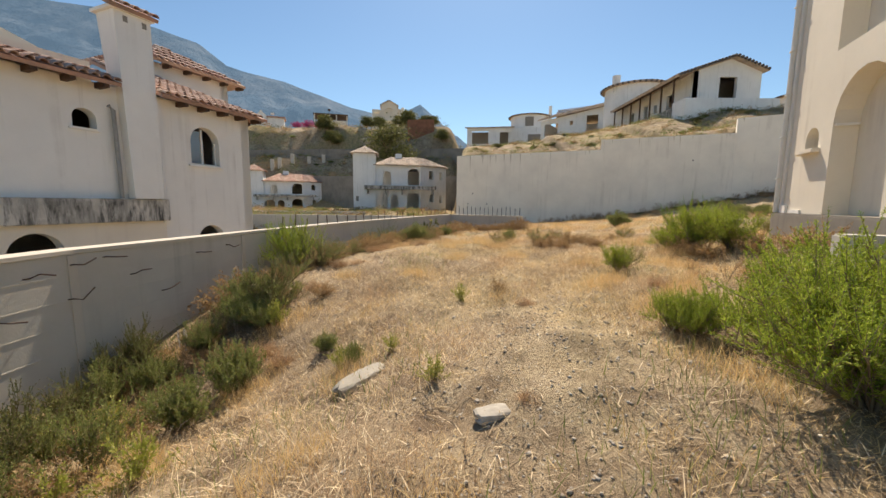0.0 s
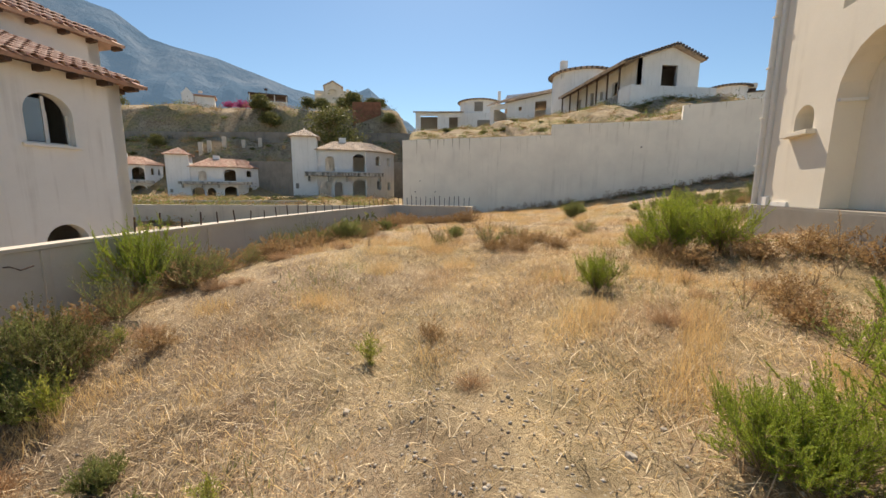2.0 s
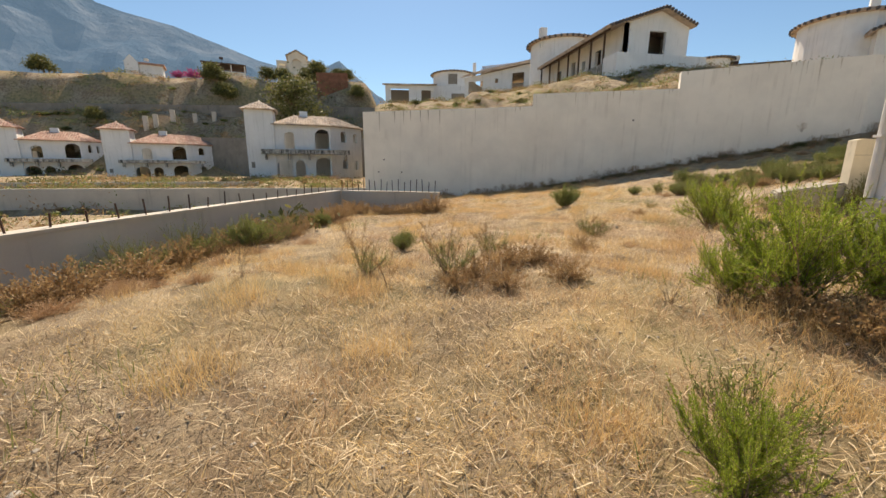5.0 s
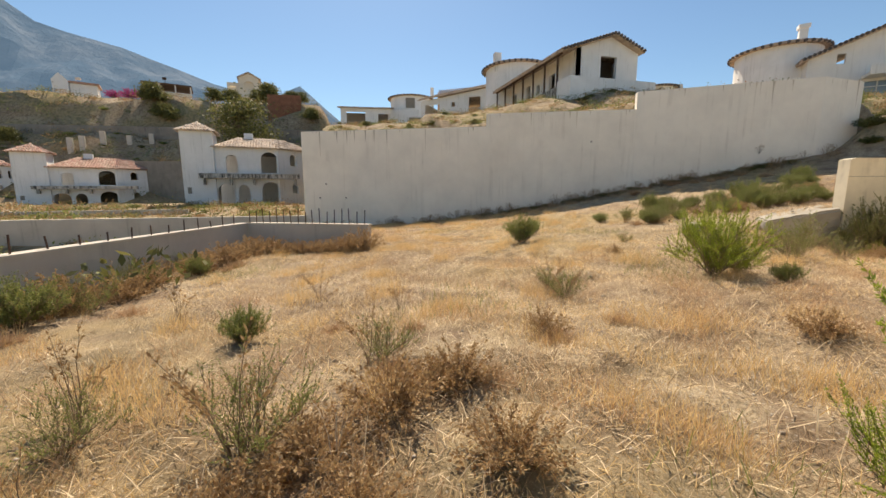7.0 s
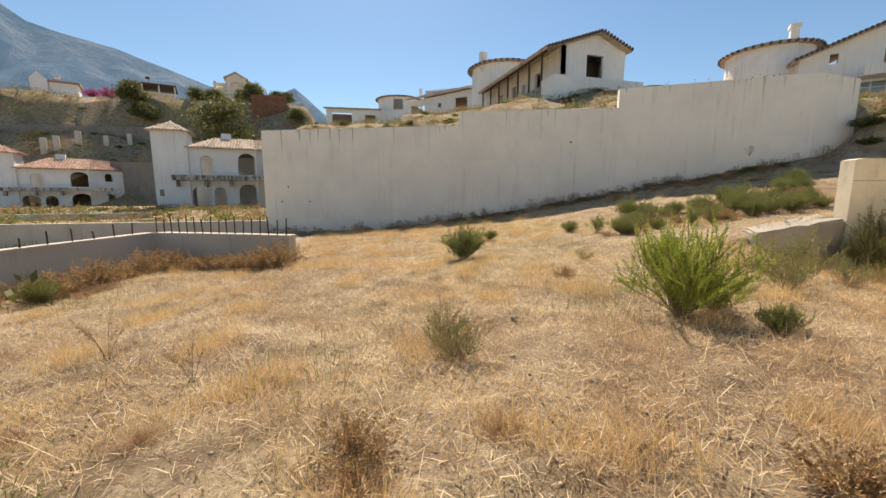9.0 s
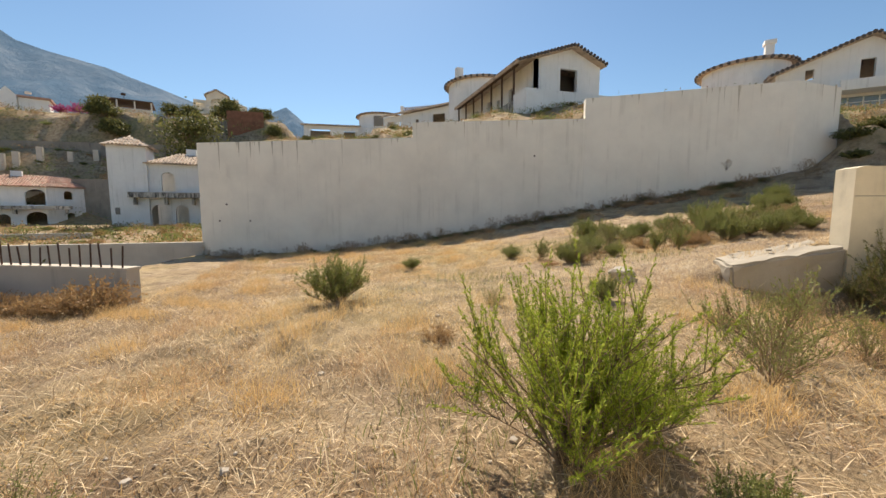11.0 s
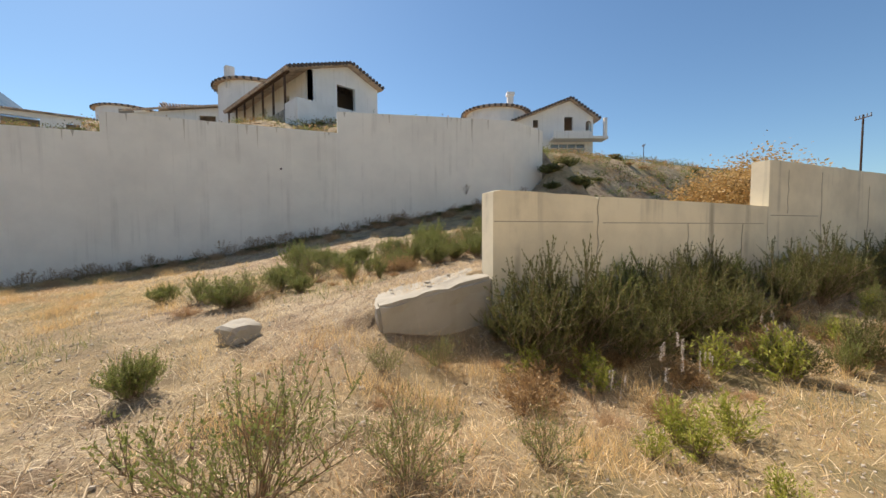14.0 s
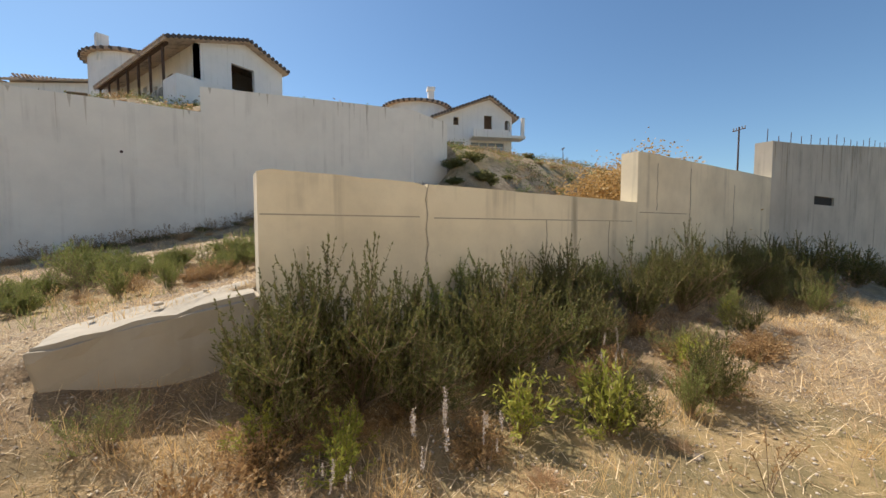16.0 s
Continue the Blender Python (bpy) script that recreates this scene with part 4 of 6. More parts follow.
gable_roof(Rt, -6.1, 3.0, 0, -0.5, 9.2, 12.95, 13.2, 15.3)
round_tower(Rt, -6.9, 4.6, 3.35, 6, 14.95, 0.5)
boxed("chimney", (-6.1, -5.5, 1.4, 2.0, 12, 16.2), M["villa"], Rt, "", 0.02)
boxed("chimney_cap", (-6.2, -5.4, 1.3, 2.1, 16.2, 16.5), M["villa"], Rt)

M1 = thing("house", pose(14.8, 63.4, 0, 0, 0, -35), "long low unfinished bungalow with tiled roof", "house")
bm = bmesh.new()
panel(bm, 0.4, 13.5, 9, [(0.4, 14.7), (13.5, 16.2)], 0.3, [(1.0, 3.2, 12.3, 14.2, 14.2), (5.0, 5.5, 13.7, 14.3, 14.3), (7.5, 9.2, 12.4, 14.8, 14.8)])
part("wall", bm, M["villa"], M1)
boxed("wall", (0.4, 13.5, 7, 7.3, 9, 14.9), M["villa"], M1)
boxed("wall", (0.4, 0.7, 0.31, 6.9, 9, 14.7), M["villa"], M1)
ribbed_roof("roof", [(0, -0.6, 14.8), (13.5, -0.6, 16.2), (13.5, 4, 17.6), (1.5, 4, 16.6)], M["tiles_pale"], M1, 0.32, 0.5, 0.13)
ribbed_roof("roof", [(13.5, 8, 15), (0, 8, 15), (1.5, 4, 16.6), (13.5, 4, 17.6)], M["tiles_pale"], M1, 0.32, 0.5, 0.13)

M2 = thing("house", pose(13.2, 81, 0, 0, 0, -8), "distant two-storey round-fronted white house with chimney", "house")
round_tower(M2, 4.0, 4.5, 3.9, 12, 19.9, 1.1)
boxed("window_opening", (2.9, 4.6, 0.48, 0.7, 17.6, 19.4), M["inner"], M2)
boxed("chimney", (8.0, 8.6, 4, 4.6, 15, 22.3), M["villa"], M2)
boxed("lower_wall", (-0.5, 10, 0.2, 0.5, 12, 17.2), M["villa"], M2)
boxed("garage_opening", (3.5, 6.5, 0.17, 0.19, 13.8, 15.8), M["inner"], M2)

M3 = thing("house", pose(3.8, 79.7, 0, 0, 0, -5), "distant low white house with flat tiled roof", "house")
bm = bmesh.new()
panel(bm, 0.3, 9.4, 12, 16.7, 0.3, [(1.3, 4.6, 13.6, 16.1, 16.1), (6.9, 9.1, 13.4, 15.9, 15.9)])
part("wall", bm, M["villa"], M3)
boxed("wall", (0.3, 9.4, 4.5, 4.8, 12, 16.7), M["inner"], M3)
ribbed_roof("roof", [(-0.2, -0.6, 16.7), (9.8, -0.6, 16.8), (9.6, 4, 17.6), (0, 4, 17.5)], M["tiles_pale"], M3, 0.32, 0.5, 0.13)

RNh = thing("house", pose(46, 53.5, 0, 0, 0, -30), "distant cream round house with a water tank", "house")
round_tower(RNh, 1.6, 2.5, 2.3, 11, 16.5, 0.5)
boxed("wall", (3.6, 13.0, 1.5, 6, 11, 15.6), M["house"], RNh)
boxed("roof", (3.5, 13.2, 1.2, 6.3, 15.6, 15.75), M["roofdark"], RNh)
boxed("water_tank", (3.9, 4.9, 2, 2.8, 16.3, 17.0), M["frame"], RNh, "white water tank", 0.1)
boxed("tank_stand", (4.0, 4.8, 2.1, 2.7, 15.75, 16.3), M["steel"], RNh)
boxed("chimney", (11.2, 11.7, 2, 2.6, 15.7, 16.5), M["house"], RNh)

RBh = thing("house", pose(-2.8, 86.2, 0, 0, 0, 8), "unplastered red brick shell building", "house")
bm = bmesh.new()
panel(bm, -5.9, -0.1, 11, [(-5.9, 19.5), (-0.1, 19.8)], 0.3, [(-5.3, -4.6, 13.6, 15.4, 15.4)])
box(bm, -5.9, -5.6, 0.31, 6, 11, 19.5), box(bm, -0.4, -0.1, 0.31, 6, 11, 19.8), box(bm, -5.5, -0.5, 5.7, 6, 11, 19.5)
part("wall", bm, M["brick"], RBh)
boxed("roof_slab", (-5.7, -0.3, 0.3, 5.8, 19.0, 19.3), M["inner"], RBh)
boxed("annex_wall", (-11.5, -5.95, -0.5, 0, 11, 15.5), M["cliffwall"], RBh)

FVh = thing("house", pose(-18.6, 124, 0, 0, 0, 8), "distant cream three-storey house with gable", "house")
bm = bmesh.new()
panel(bm, -2.2, 2.6, 20, [(-2.2, 32.0), (0.1, 33.3), (2.6, 32.0)], 0.3, [(-1.2, 1.3, 28.3, 30.3, 31.2), (-1, 1, 24, 26.6, 26.6)])
panel(bm, -5.2, -2.2, 20, 30.8, 0.3, [(-4.6, -2.9, 28, 30, 30)], Matrix.Translation((0, 1, 0)))
panel(bm, 2.6, 7.0, 20, [(2.6, 31.4), (7, 30.2)], 0.3, [(3.6, 5.6, 27.5, 29.4, 29.4)], Matrix.Translation((0, 1, 0)))
part("wall", bm, M["warm"], FVh)
boxed("wall", (-2.1, 2.5, .6, 7.9, 20, 31.8), M["warm"], FVh)
boxed("wall", (-5.1, 6.9, 1.6, 8.3, 20, 30.1), M["warm"], FVh)
ribbed_roof("roof", [(-2.7, -.5, 31.9), (0.1, -.5, 33.5), (0.1, 8, 33.5), (-2.7, 8, 31.9)], M["tiles_pale"], FVh, .4, .6, .14)
ribbed_roof("roof", [(0.1, -.5, 33.5), (3.1, -.5, 31.9), (3.1, 8, 31.9), (0.1, 8, 33.5)], M["tiles_pale"], FVh, .4, .6, .14)
boxed("balcony", (-5.6, 7.4, -0.6, 0.9, 27, 27.3), M["warm"], FVh)
boxed("tank", (4.0, 5.0, 3, 4, 31, 32.2), M["frame"], FVh, "", .1)

WHh = thing("house", pose(-55, 110, 0, 0, 0, 20), "distant small white house with solar tank", "house")
boxed("wall", (1.0, 3.6, 0, 5, 19, 25.6), M["villa"], WHh)
bm = bmesh.new()
panel(bm, 0.9, 3.7, 25.6, [(0.9, 25.6), (2.2, 27.2), (3.7, 25.6)], 5)
part("gable", bm, M["villa"], WHh)
boxed("wall", (3.7, 8.2, 0.6, 5, 19, 25.4), M["villa"], WHh)
boxed("roof", (3.6, 8.6, 0.2, 5.4, 25.4, 25.8), M["tiles"], WHh)
boxed("solar_tank", (4.6, 5.6, 1, 1.6, 26.4, 26.9), M["frame"], WHh, "", .1)
PGh = thing("house", pose(-35, 110, 0, 0, 0, 15), "distant white house behind a dark pergola", "house")
boxed("wall", (-1.6, 6.3, 3, 7, 19, 25.0), M["villa"], PGh)
boxed("pergola_roof", (-2.6, 6.8, -0.5, 7, 25.9, 26.15), M["wood"], PGh)
for x in (-2.4, 0.5, 3.5, 6.4):
    boxed("pergola_post", (x, x + .25, -.3, 0, 19, 25.9), M["frame"], PGh)
bm = bmesh.new()
tube(bm, [(1.6, 2, 26), (1.7, 2, 28)], [.06, .05], 6)
box(bm, 1.2, 2.0, 1.8, 2.0, 27.4, 27.9)
part("antenna", bm, M["wood"], PGh)

# ruined posts at the foot of the upper wall
post = boxed("concrete_post", (-.35, .35, -.3, .3, -2, 2.0), M["cap"], None, "", .05)
tagged(post, "pale ruined concrete post on the hillside", "post", "posts on the hillside")
for i, (s, hgt) in enumerate(((-25, .9), (-22.5, .7), (-20, 1), (-17, .8), (-11, .9), (-7, 1.1), (-5.5, 1.0), (-2.9, 1.15), (0.5, .7), (3.5, .8))):
    x, y = -30 + s * .985, 82.5 + s * .17
    m = pose(x, y, ground_z(x, y), 0, 0, 10) @ Matrix.Diagonal((1, 1, hgt, 1))
    if i:
        copy_thing(post, m)
    else:
        post.matrix_world = m


def utility_pole(x, y, z, h, size=1.0):
    p = thing("utility_pole", pose(x, y, z, 0, 0, 40), "dark wooden utility pole with a crossarm", "pole", "poles on the skyline")
    bm = bmesh.new()
    tube(bm, [(0, 0, -1), (0, 0, h)], [.1 * size, .07 * size], 8)
    part("mast", bm, M["wood"], p)
    boxed("crossarm", (-.75 * size, .75 * size, -.04, .04, h - .33, h - .25), M["wood"], p)
    for k in (-.68, -.34, .34, .68):
        bm = bmesh.new()
        tube(bm, [(k * size, 0, h - .22), (k * size, 0, h + .02)], [.05, .04], 6)
        part("insulator", bm, M["pipe"], p)


for x, y, z, h in ((60.6, 7.3, 7, 5.2), (95, 36, 14, 5.5), (88, 45, 15, 4.5)):
    utility_pole(x, y, min(z, ground_z(x, y)), h + max(0, z - ground_z(x, y)))


# ---- plants ----
def soup(name, verts, faces, mat, parent=None, label=""):
    """A mesh from numpy arrays of points and of equal-sided faces."""
    me = bpy.data.meshes.new(name)
    k = faces.shape[1]
    me.vertices.add(len(verts))
    me.vertices.foreach_set("co", np.asarray(verts, np.float32).ravel())
    me.loops.add(faces.size)
    me.loops.foreach_set("vertex_index", faces.ravel().astype(np.int32))
    me.polygons.add(len(faces))
    me.polygons.foreach_set("loop_start", np.arange(0, faces.size, k, dtype=np.int32))
    me.update(calc_edges=True)
    me.validate()
    me.materials.append(mat)
    ob = new(name, me)
    ob.parent = parent
    if label:
        ob["label"] = label
    return ob


def unit(v):
    return v / np.maximum(np.linalg.norm(v, axis=-1, keepdims=True), 1e-9)


def leaf_quads(pos, way, length, width, rng):
    """Narrow diamond leaves at pos that point along way."""
    n = len(pos)
    side = unit(np.cross(way, unit(rng.normal(size=(n, 3)))))
    L, W = length[:, None], width[:, None]
    v = np.stack([pos, pos + way * L * 0.45 + side * W, pos + way * L, pos + way * L * 0.45 - side * W], 1).reshape(-1, 3)
    return v, np.arange(4 * n).reshape(-1, 4)


def stem_ribbons(paths, rad):
    """Three-sided tapered stems; paths: stems x points x 3."""
    s, p, _ = paths.shape
    d = unit(np.gradient(paths, axis=1))
    a = unit(np.cross(d, np.array([0.31, 0.87, 0.2])))
    b = np.cross(d, a)
    taper = np.linspace(1, 0.3, p)[None, :, None, None] * rad[:, None, None, None]
    ang = np.array([0, 2.094, 4.189])
    ring = paths[:, :, None] + taper * (a[:, :, None] * np.cos(ang)[None, None, :, None] + b[:, :, None] * np.sin(ang)[None, None, :, None])
    v = ring.reshape(-1, 3)
    ix = np.arange(s * p * 3).reshape(s, p, 3)
    f = np.stack([ix[:, :-1], np.roll(ix[:, :-1], -1, 2), np.roll(ix[:, 1:], -1, 2), ix[:, 1:]], -1).reshape(-1, 4)
    return v, f


def shrub(name, seed, h, r, stems, per, leaf, mat, label, category="bush", group="", bare=0.25, droop=0.1, width=0.3, twig="twig", erect=0.6, stiff=0.8):
    """Many stems that fan from one root, with small leaves along them."""
    rng = np.random.default_rng(seed)
    ob = thing(name, Matrix(), label, category, group)
    az = rng.uniform(0, 2 * np.pi, stems)
    out = r * rng.random(stems) ** 0.6
    hh = h * (0.35 + 0.65 * rng.random(stems) ** 0.8) * (1 - 0.35 * (out / r) ** 2)
    t = np.linspace(0, 1, 6)[None, :]
    rad = out[:, None] * t ** (1 + erect) + 0.04 * r
    wob = rng.normal(0, 0.05 * r, (stems, 6)).cumsum(1) * 0.5
    paths = np.stack([np.cos(az)[:, None] * rad + wob, np.sin(az)[:, None] * rad + wob[:, ::-1] * t, hh[:, None] * (t - droop * t**3) - 0.05], -1)
    v, f = stem_ribbons(paths, rng.uniform(0.0025, 0.0055, stems) * (h + 0.3))
    soup("woody_base", v, f, M[twig], ob)
    if per:
        si = np.repeat(np.arange(stems), per)
        tt = bare + (1 - bare) * rng.random(len(si)) ** 0.8
        i0 = np.minimum((tt * 5).astype(int), 4)
        fr = (tt * 5 - i0)[:, None]
        a, b = paths[si, i0], paths[si, i0 + 1]
        pos = a * (1 - fr) + b * fr
        way = unit(unit(b - a) * stiff + rng.normal(size=(len(si), 3)) * 0.55)
        pos = pos + rng.normal(size=pos.shape) * 0.035 * r * (1.1 - tt)[:, None] + way * leaf * 0.6 * rng.random((len(si), 1))
        v, f = leaf_quads(pos, way, leaf * rng.uniform(0.6, 1.3, len(si)), leaf * width * rng.uniform(0.6, 1.1, len(si)), rng)
        soup("foliage", v, f, M[mat], ob)
    return ob


def plume_bush(name, seed, h, r, mains, subs, per, leaf, mat, label, category="bush", group="", erect=0.5, width=0.2, reach=0.3, lean=(0, 0)):
    """Woody stems that fork into upright plumes, each closely set with small leaves."""
    rng = np.random.default_rng(seed)
    ob = thing(name, Matrix(), label, category, group)
    az = rng.uniform(0, 2 * np.pi, mains)
    out = r * rng.random(mains) ** 0.55
    hh = h * rng.uniform(0.5, 1.0, mains) * (1 - 0.4 * (out / r) ** 2)
    t = np.linspace(0, 1, 6)[None, :]
    rad = out[:, None] * t ** (1 + erect) + 0.03 * r
    wob = rng.normal(0, 0.04 * r, (mains, 6)).cumsum(1) * 0.5
    paths = np.stack([np.cos(az)[:, None] * rad + wob + lean[0] * t**2, np.sin(az)[:, None] * rad + wob[:, ::-1] * t + lean[1] * t**2, hh[:, None] * 0.85 * t - 0.05], -1)
    si = np.repeat(np.arange(mains), subs)
    n = len(si)
    tt = rng.uniform(0.22, 0.98, n)
    i0 = np.minimum((tt * 5).astype(int), 4)
    fr = (tt * 5 - i0)[:, None]
    a, b = paths[si, i0], paths[si, i0 + 1]
    root = a * (1 - fr) + b * fr
    side = rng.normal(size=(n, 3)) * 0.5
    way = unit(unit(b - a) * 0.5 + side + np.array([0, 0, 0.75]))
    ln = h * reach * rng.uniform(0.45, 1.1, n) * (1.15 - 0.45 * tt)
    u = np.linspace(0, 1, 4)[None, :, None]
    twigs = root[:, None] + way[:, None] * ln[:, None, None] * u + np.array([0, 0, 1.0]) * (0.18 * ln)[:, None, None] * u**2
    v1, f1 = stem_ribbons(paths, rng.uniform(0.004, 0.008, mains) * (h + 0.2))
    v2, f2 = stem_ribbons(twigs, rng.uniform(0.0018, 0.003, n) * (h + 0.3))
    soup("woody_base", np.concatenate([v1, v2]), np.concatenate([f1, f2 + len(v1)]), M["twig"], ob)
    ti = np.repeat(np.arange(n), per)
    q = 0.08 + 0.95 * rng.random(len(ti))
    d = unit(twigs[ti, 3] - twigs[ti, 0])
    pos = twigs[ti, 0] + (twigs[ti, 3] - twigs[ti, 0]) * q[:, None]
    lw = unit(d * 0.9 + rng.normal(size=pos.shape) * 0.5)
    v, f = leaf_quads(pos, lw, leaf * rng.uniform(0.6, 1.3, len(ti)) * (1.15 - 0.5 * q), leaf * width * rng.uniform(0.6, 1.1, len(ti)), rng)
    soup("foliage", v, f, M[mat], ob)
    return ob


def put(proto, x, y, s=1.0, turn=0.0, tall=1.0, used=set()):
    m = pose(x, y, ground_z(x, y) - 0.01, 0, 0, turn) @ Matrix.Diagonal((s, s, s * tall, 1))
    if proto.name not in used:
        used.add(proto.name)
        proto.matrix_world = m
        return proto
    return copy_thing(proto, m)


big = plume_bush("broom_bush", 11, 1.2, 1.0, 64, 14, 90, 0.034, "green", "large bright green broom bush on dry earth", group="green bushes", erect=0.3, width=0.1, reach=.34)
for x, y, s, a in ((2.65, 2.1, 1.05, 0), (3.5, 2.75, 1.0, 100), (2.75, 2.9, .6, 200), (3.4, 1.3, 1.1, 250), (2.15, 3.0, .36, 30)):
    put(big, x, y, s, a)
mid = plume_bush("broom_bush", 12, 1.15, 0.62, 30, 14, 84, 0.034, "green", "upright green bush with feathery leaves", group="green bushes", erect=0.75, width=0.11, reach=.4)
for x, y, s, a, tl in ((7.75, 11.05, .97, 0, 1.1), (8.25, 11.1, 0.62, 90, 0.8), (4.85, 7.3, 1.0, 40, 1.0), (5.35, 7.0, 0.95, 130, .85), (4.45, 7.5, 0.6, 10, .9), (-3.0, 7.35, 0.95, 70, 1.1), (1.98, 3.05, 0.4, 20, .9), (2.75, 5.85, 0.42, 50, 1.1)):
    put(mid, x, y, s, a, tl)
rnd = plume_bush("round_bush", 13, 0.8, 0.5, 38, 12, 30, 0.042, "olive", "rounded olive green bush on bare soil", group="olive bushes", erect=0.25, width=0.15, reach=.38)
for x, y, s, a, tl in ((6.74, 14.9, .95, 0, 1.05), (9.9, 13.35, 0.5, 30, 1.05), (10.7, 17.3, 0.62, 60, .8), (-2.9, 5.5, .8, 20, 1.1), (-3.1, 4.6, .6, 120, 1.0), (-1.3, 4.0, .35, 44, 1), (-0.9, 3.6, .3, 90, 1.1), (8.4, 17.5, .5, 10, .8), (20.5, 18, .9, 0, .9), (1.8, 10.6, .5, 77, 1.0), (-1.6, 12.6, .6, 8, .9), (8.1, 10.4, .45, 3, .9)):
    put(rnd, x, y, s, a, tl)
dk = plume_bush("tall_shrub", 14, 1.35, 0.7, 24, 10, 44, 0.05, "dark", "dark grey-green tall shrub against the concrete wall", group="shrubs along the wall", erect=0.4, width=0.15, reach=.36, lean=(.18, 0))
tw0 = plume_bush("tall_shrub", 54, 1.3, 0.65, 20, 9, 34, 0.055, "olive", "olive tall shrub against the concrete wall", group="shrubs along the wall", erect=0.45, width=0.15, reach=.34, lean=(.15, .05))
rr = random.Random(9)
for i in range(36):
    s = 0.05 + i * 0.29
    q = Vector((13.4, 12.73, 0)) + BD * s + Vector((BD.y, -BD.x, 0)) * (0.3 + 1.05 * rr.random() ** 1.2)
    put(rr.choice((dk, dk, tw0)), q.x, q.y, rr.uniform(0.7, 1.1) * (1 - .008 * i), rr.uniform(-60, 60), rr.uniform(.9, 1.2))
for i in range(9):
    q = Vector((13.4, 12.73, 0)) + BD * (10 + i * 1.6) + Vector((BD.y, -BD.x, 0)) * rr.uniform(0.5, 1.1)
    put(dk, q.x, q.y, rr.uniform(0.9, 1.2), rr.uniform(0, 360), .9)
for x, y, s in ((13.15, 12.5, .45), (14.1, 11.7, .8), (14.9, 11.3, .8), (15.9, 10.8, .8)):
    put(dk, x, y, s, rr.uniform(0, 360), 1.0)
yl = shrub("yellow_weed", 15, 0.6, 0.28, 22, 40, 0.048, "yellow", "yellow-green leafy weed in the shade of shrubs", "weed", "yellow weeds", erect=0.4, width=0.16)
for x, y, s in ((14.3, 10.0, 1.0), (14.45, 10.15, 1.1), (13.95, 10.5, 1.0), (13.0, 11.2, .7), (12.9, 11.9, .8), (12.4, 10.45, .8), (12.75, 10.2, .8), (15.9, 9.6, .8), (17.4, 9.3, .7), (13.2, 11.4, .8), (-2.9, 3.0, .8), (-1.9, 2.1, .8), (12.0, 9.9, .5), (0.24, 4.65, .5), (-0.04, 2.57, .45), (-0.5, 3.6, .4), (-1.0, 3.5, .5), (12.3, 10.3, .7), (12.1, 10.5, .5)):
    put(yl, x, y, s, rr.uniform(0, 360))
tw = plume_bush("twiggy_bush", 16, 0.85, 0.6, 22, 9, 15, 0.034, "olive", "sparse half-withered bush with bare brown twigs", group="withered bushes", erect=0.4, width=.16, reach=.4)
for x, y, s in ((10.15, 11.6, 1.0), (9.5, 11.2, .75), (10.8, 11.3, .6), (9.0, 12.0, .5), (2.2, 8.95, .65), (2.95, 9.8, .5), (1.3, 9.2, .5), (5.3, 10.95, .55), (5.3, 11.35, .45), (11.6, 12.6, .4), (3.0, 6.1, .55), (12.3, 12.6, .5), (-2.6, 6.2, .8), (-2.3, 7.6, .7), (11.5, 10.9, .45), (8.9, 11.3, .35),
                (3.9, 3.9, .9), (11.0, 10.6, .4), (8.6, 13.8, .35)):
    put(tw, x, y, s, rr.uniform(0, 360))
fz = shrub("dried_weed", 53, 0.32, 0.36, 300, 4, 0.018, "russet", "soft pinkish-brown tangle of dried fine stems", "weed", "dried tangles", bare=.5, erect=.1, twig="russet")
br = shrub("withered_bush", 17, 0.6, 0.5, 90, 26, 0.04, "brown", "brown withered bush among straw", group="withered bushes", bare=0.3, erect=0.2)
rr = random.Random(21)
for i in range(34):
    y = 5.5 + i * 0.36
    put(br, float(fence_x(y)) + rr.uniform(0.35, 1.1), y, rr.uniform(0.6, 1.15), rr.uniform(0, 360), rr.uniform(.8, 1.2))
for i in range(10):
    f = i / 9
    put(br, 0.6 + 2.7 * f, 17.9 - 1.35 * f, rr.uniform(.7, 1.1), rr.uniform(0, 360), rr.uniform(.8, 1.3))
for x, y, s in ((2.5, 8.75, .6), (2.9, 9.05, .7), (2.2, 8.5, .5), (3.25, 9.25, .5), (2.7, 8.4, .5), (0.75, 4.9, .3), (3.4, 8.5, .6), (4.4, 9.9, .5), (6.3, 9.0, .5), (5.4, 6.4, .8), (5.9, 6.2, .9), (6.2, 5.6, .9), (4.6, 5.2, .7), (3.4, 9.3, .6), (7.6, 12.9, .4), (10.4, 12.2, .4), (4.2, 4.7, .7)):
    put(br, x, y, s, rr.uniform(0, 360))
dw0 = shrub("dry_weed", 52, 0.9, 0.4, 26, 20, 0.04, "straw", "pale dry weed clump near the wall", "weed", "dry weeds", bare=.4, erect=.4, width=.15)
ths = shrub("dried_thistle", 18, 0.55, 0.3, 22, 10, 0.03, "brown", "dark dried thistle stalks at the wall's foot", "thistle", "thistles along the wall", bare=0.7, erect=0.3)
for i in range(160):
    f = rr.random()
    x = 1.2 + 23 * f
    q = float(wall_y(x)) - rr.uniform(0.25, 1.5)
    put(ths, x, q, rr.uniform(.6, 1.25), rr.uniform(0, 360), rr.uniform(.8, 1.2))
dkl = shrub("low_dark_scrub", 19, 0.5, 0.5, 80, 30, 0.04, "dark", "low dark scrub at the wall's foot", group="scrub along the wall", erect=0.2)
for i in range(120):
    x = 3.5 + 19.5 * rr.random()
    put(dkl, x, float(wall_y(x)) - rr.uniform(0.15, 0.7), rr.uniform(.6, 1.1), rr.uniform(0, 360), rr.uniform(.7, 1.1))
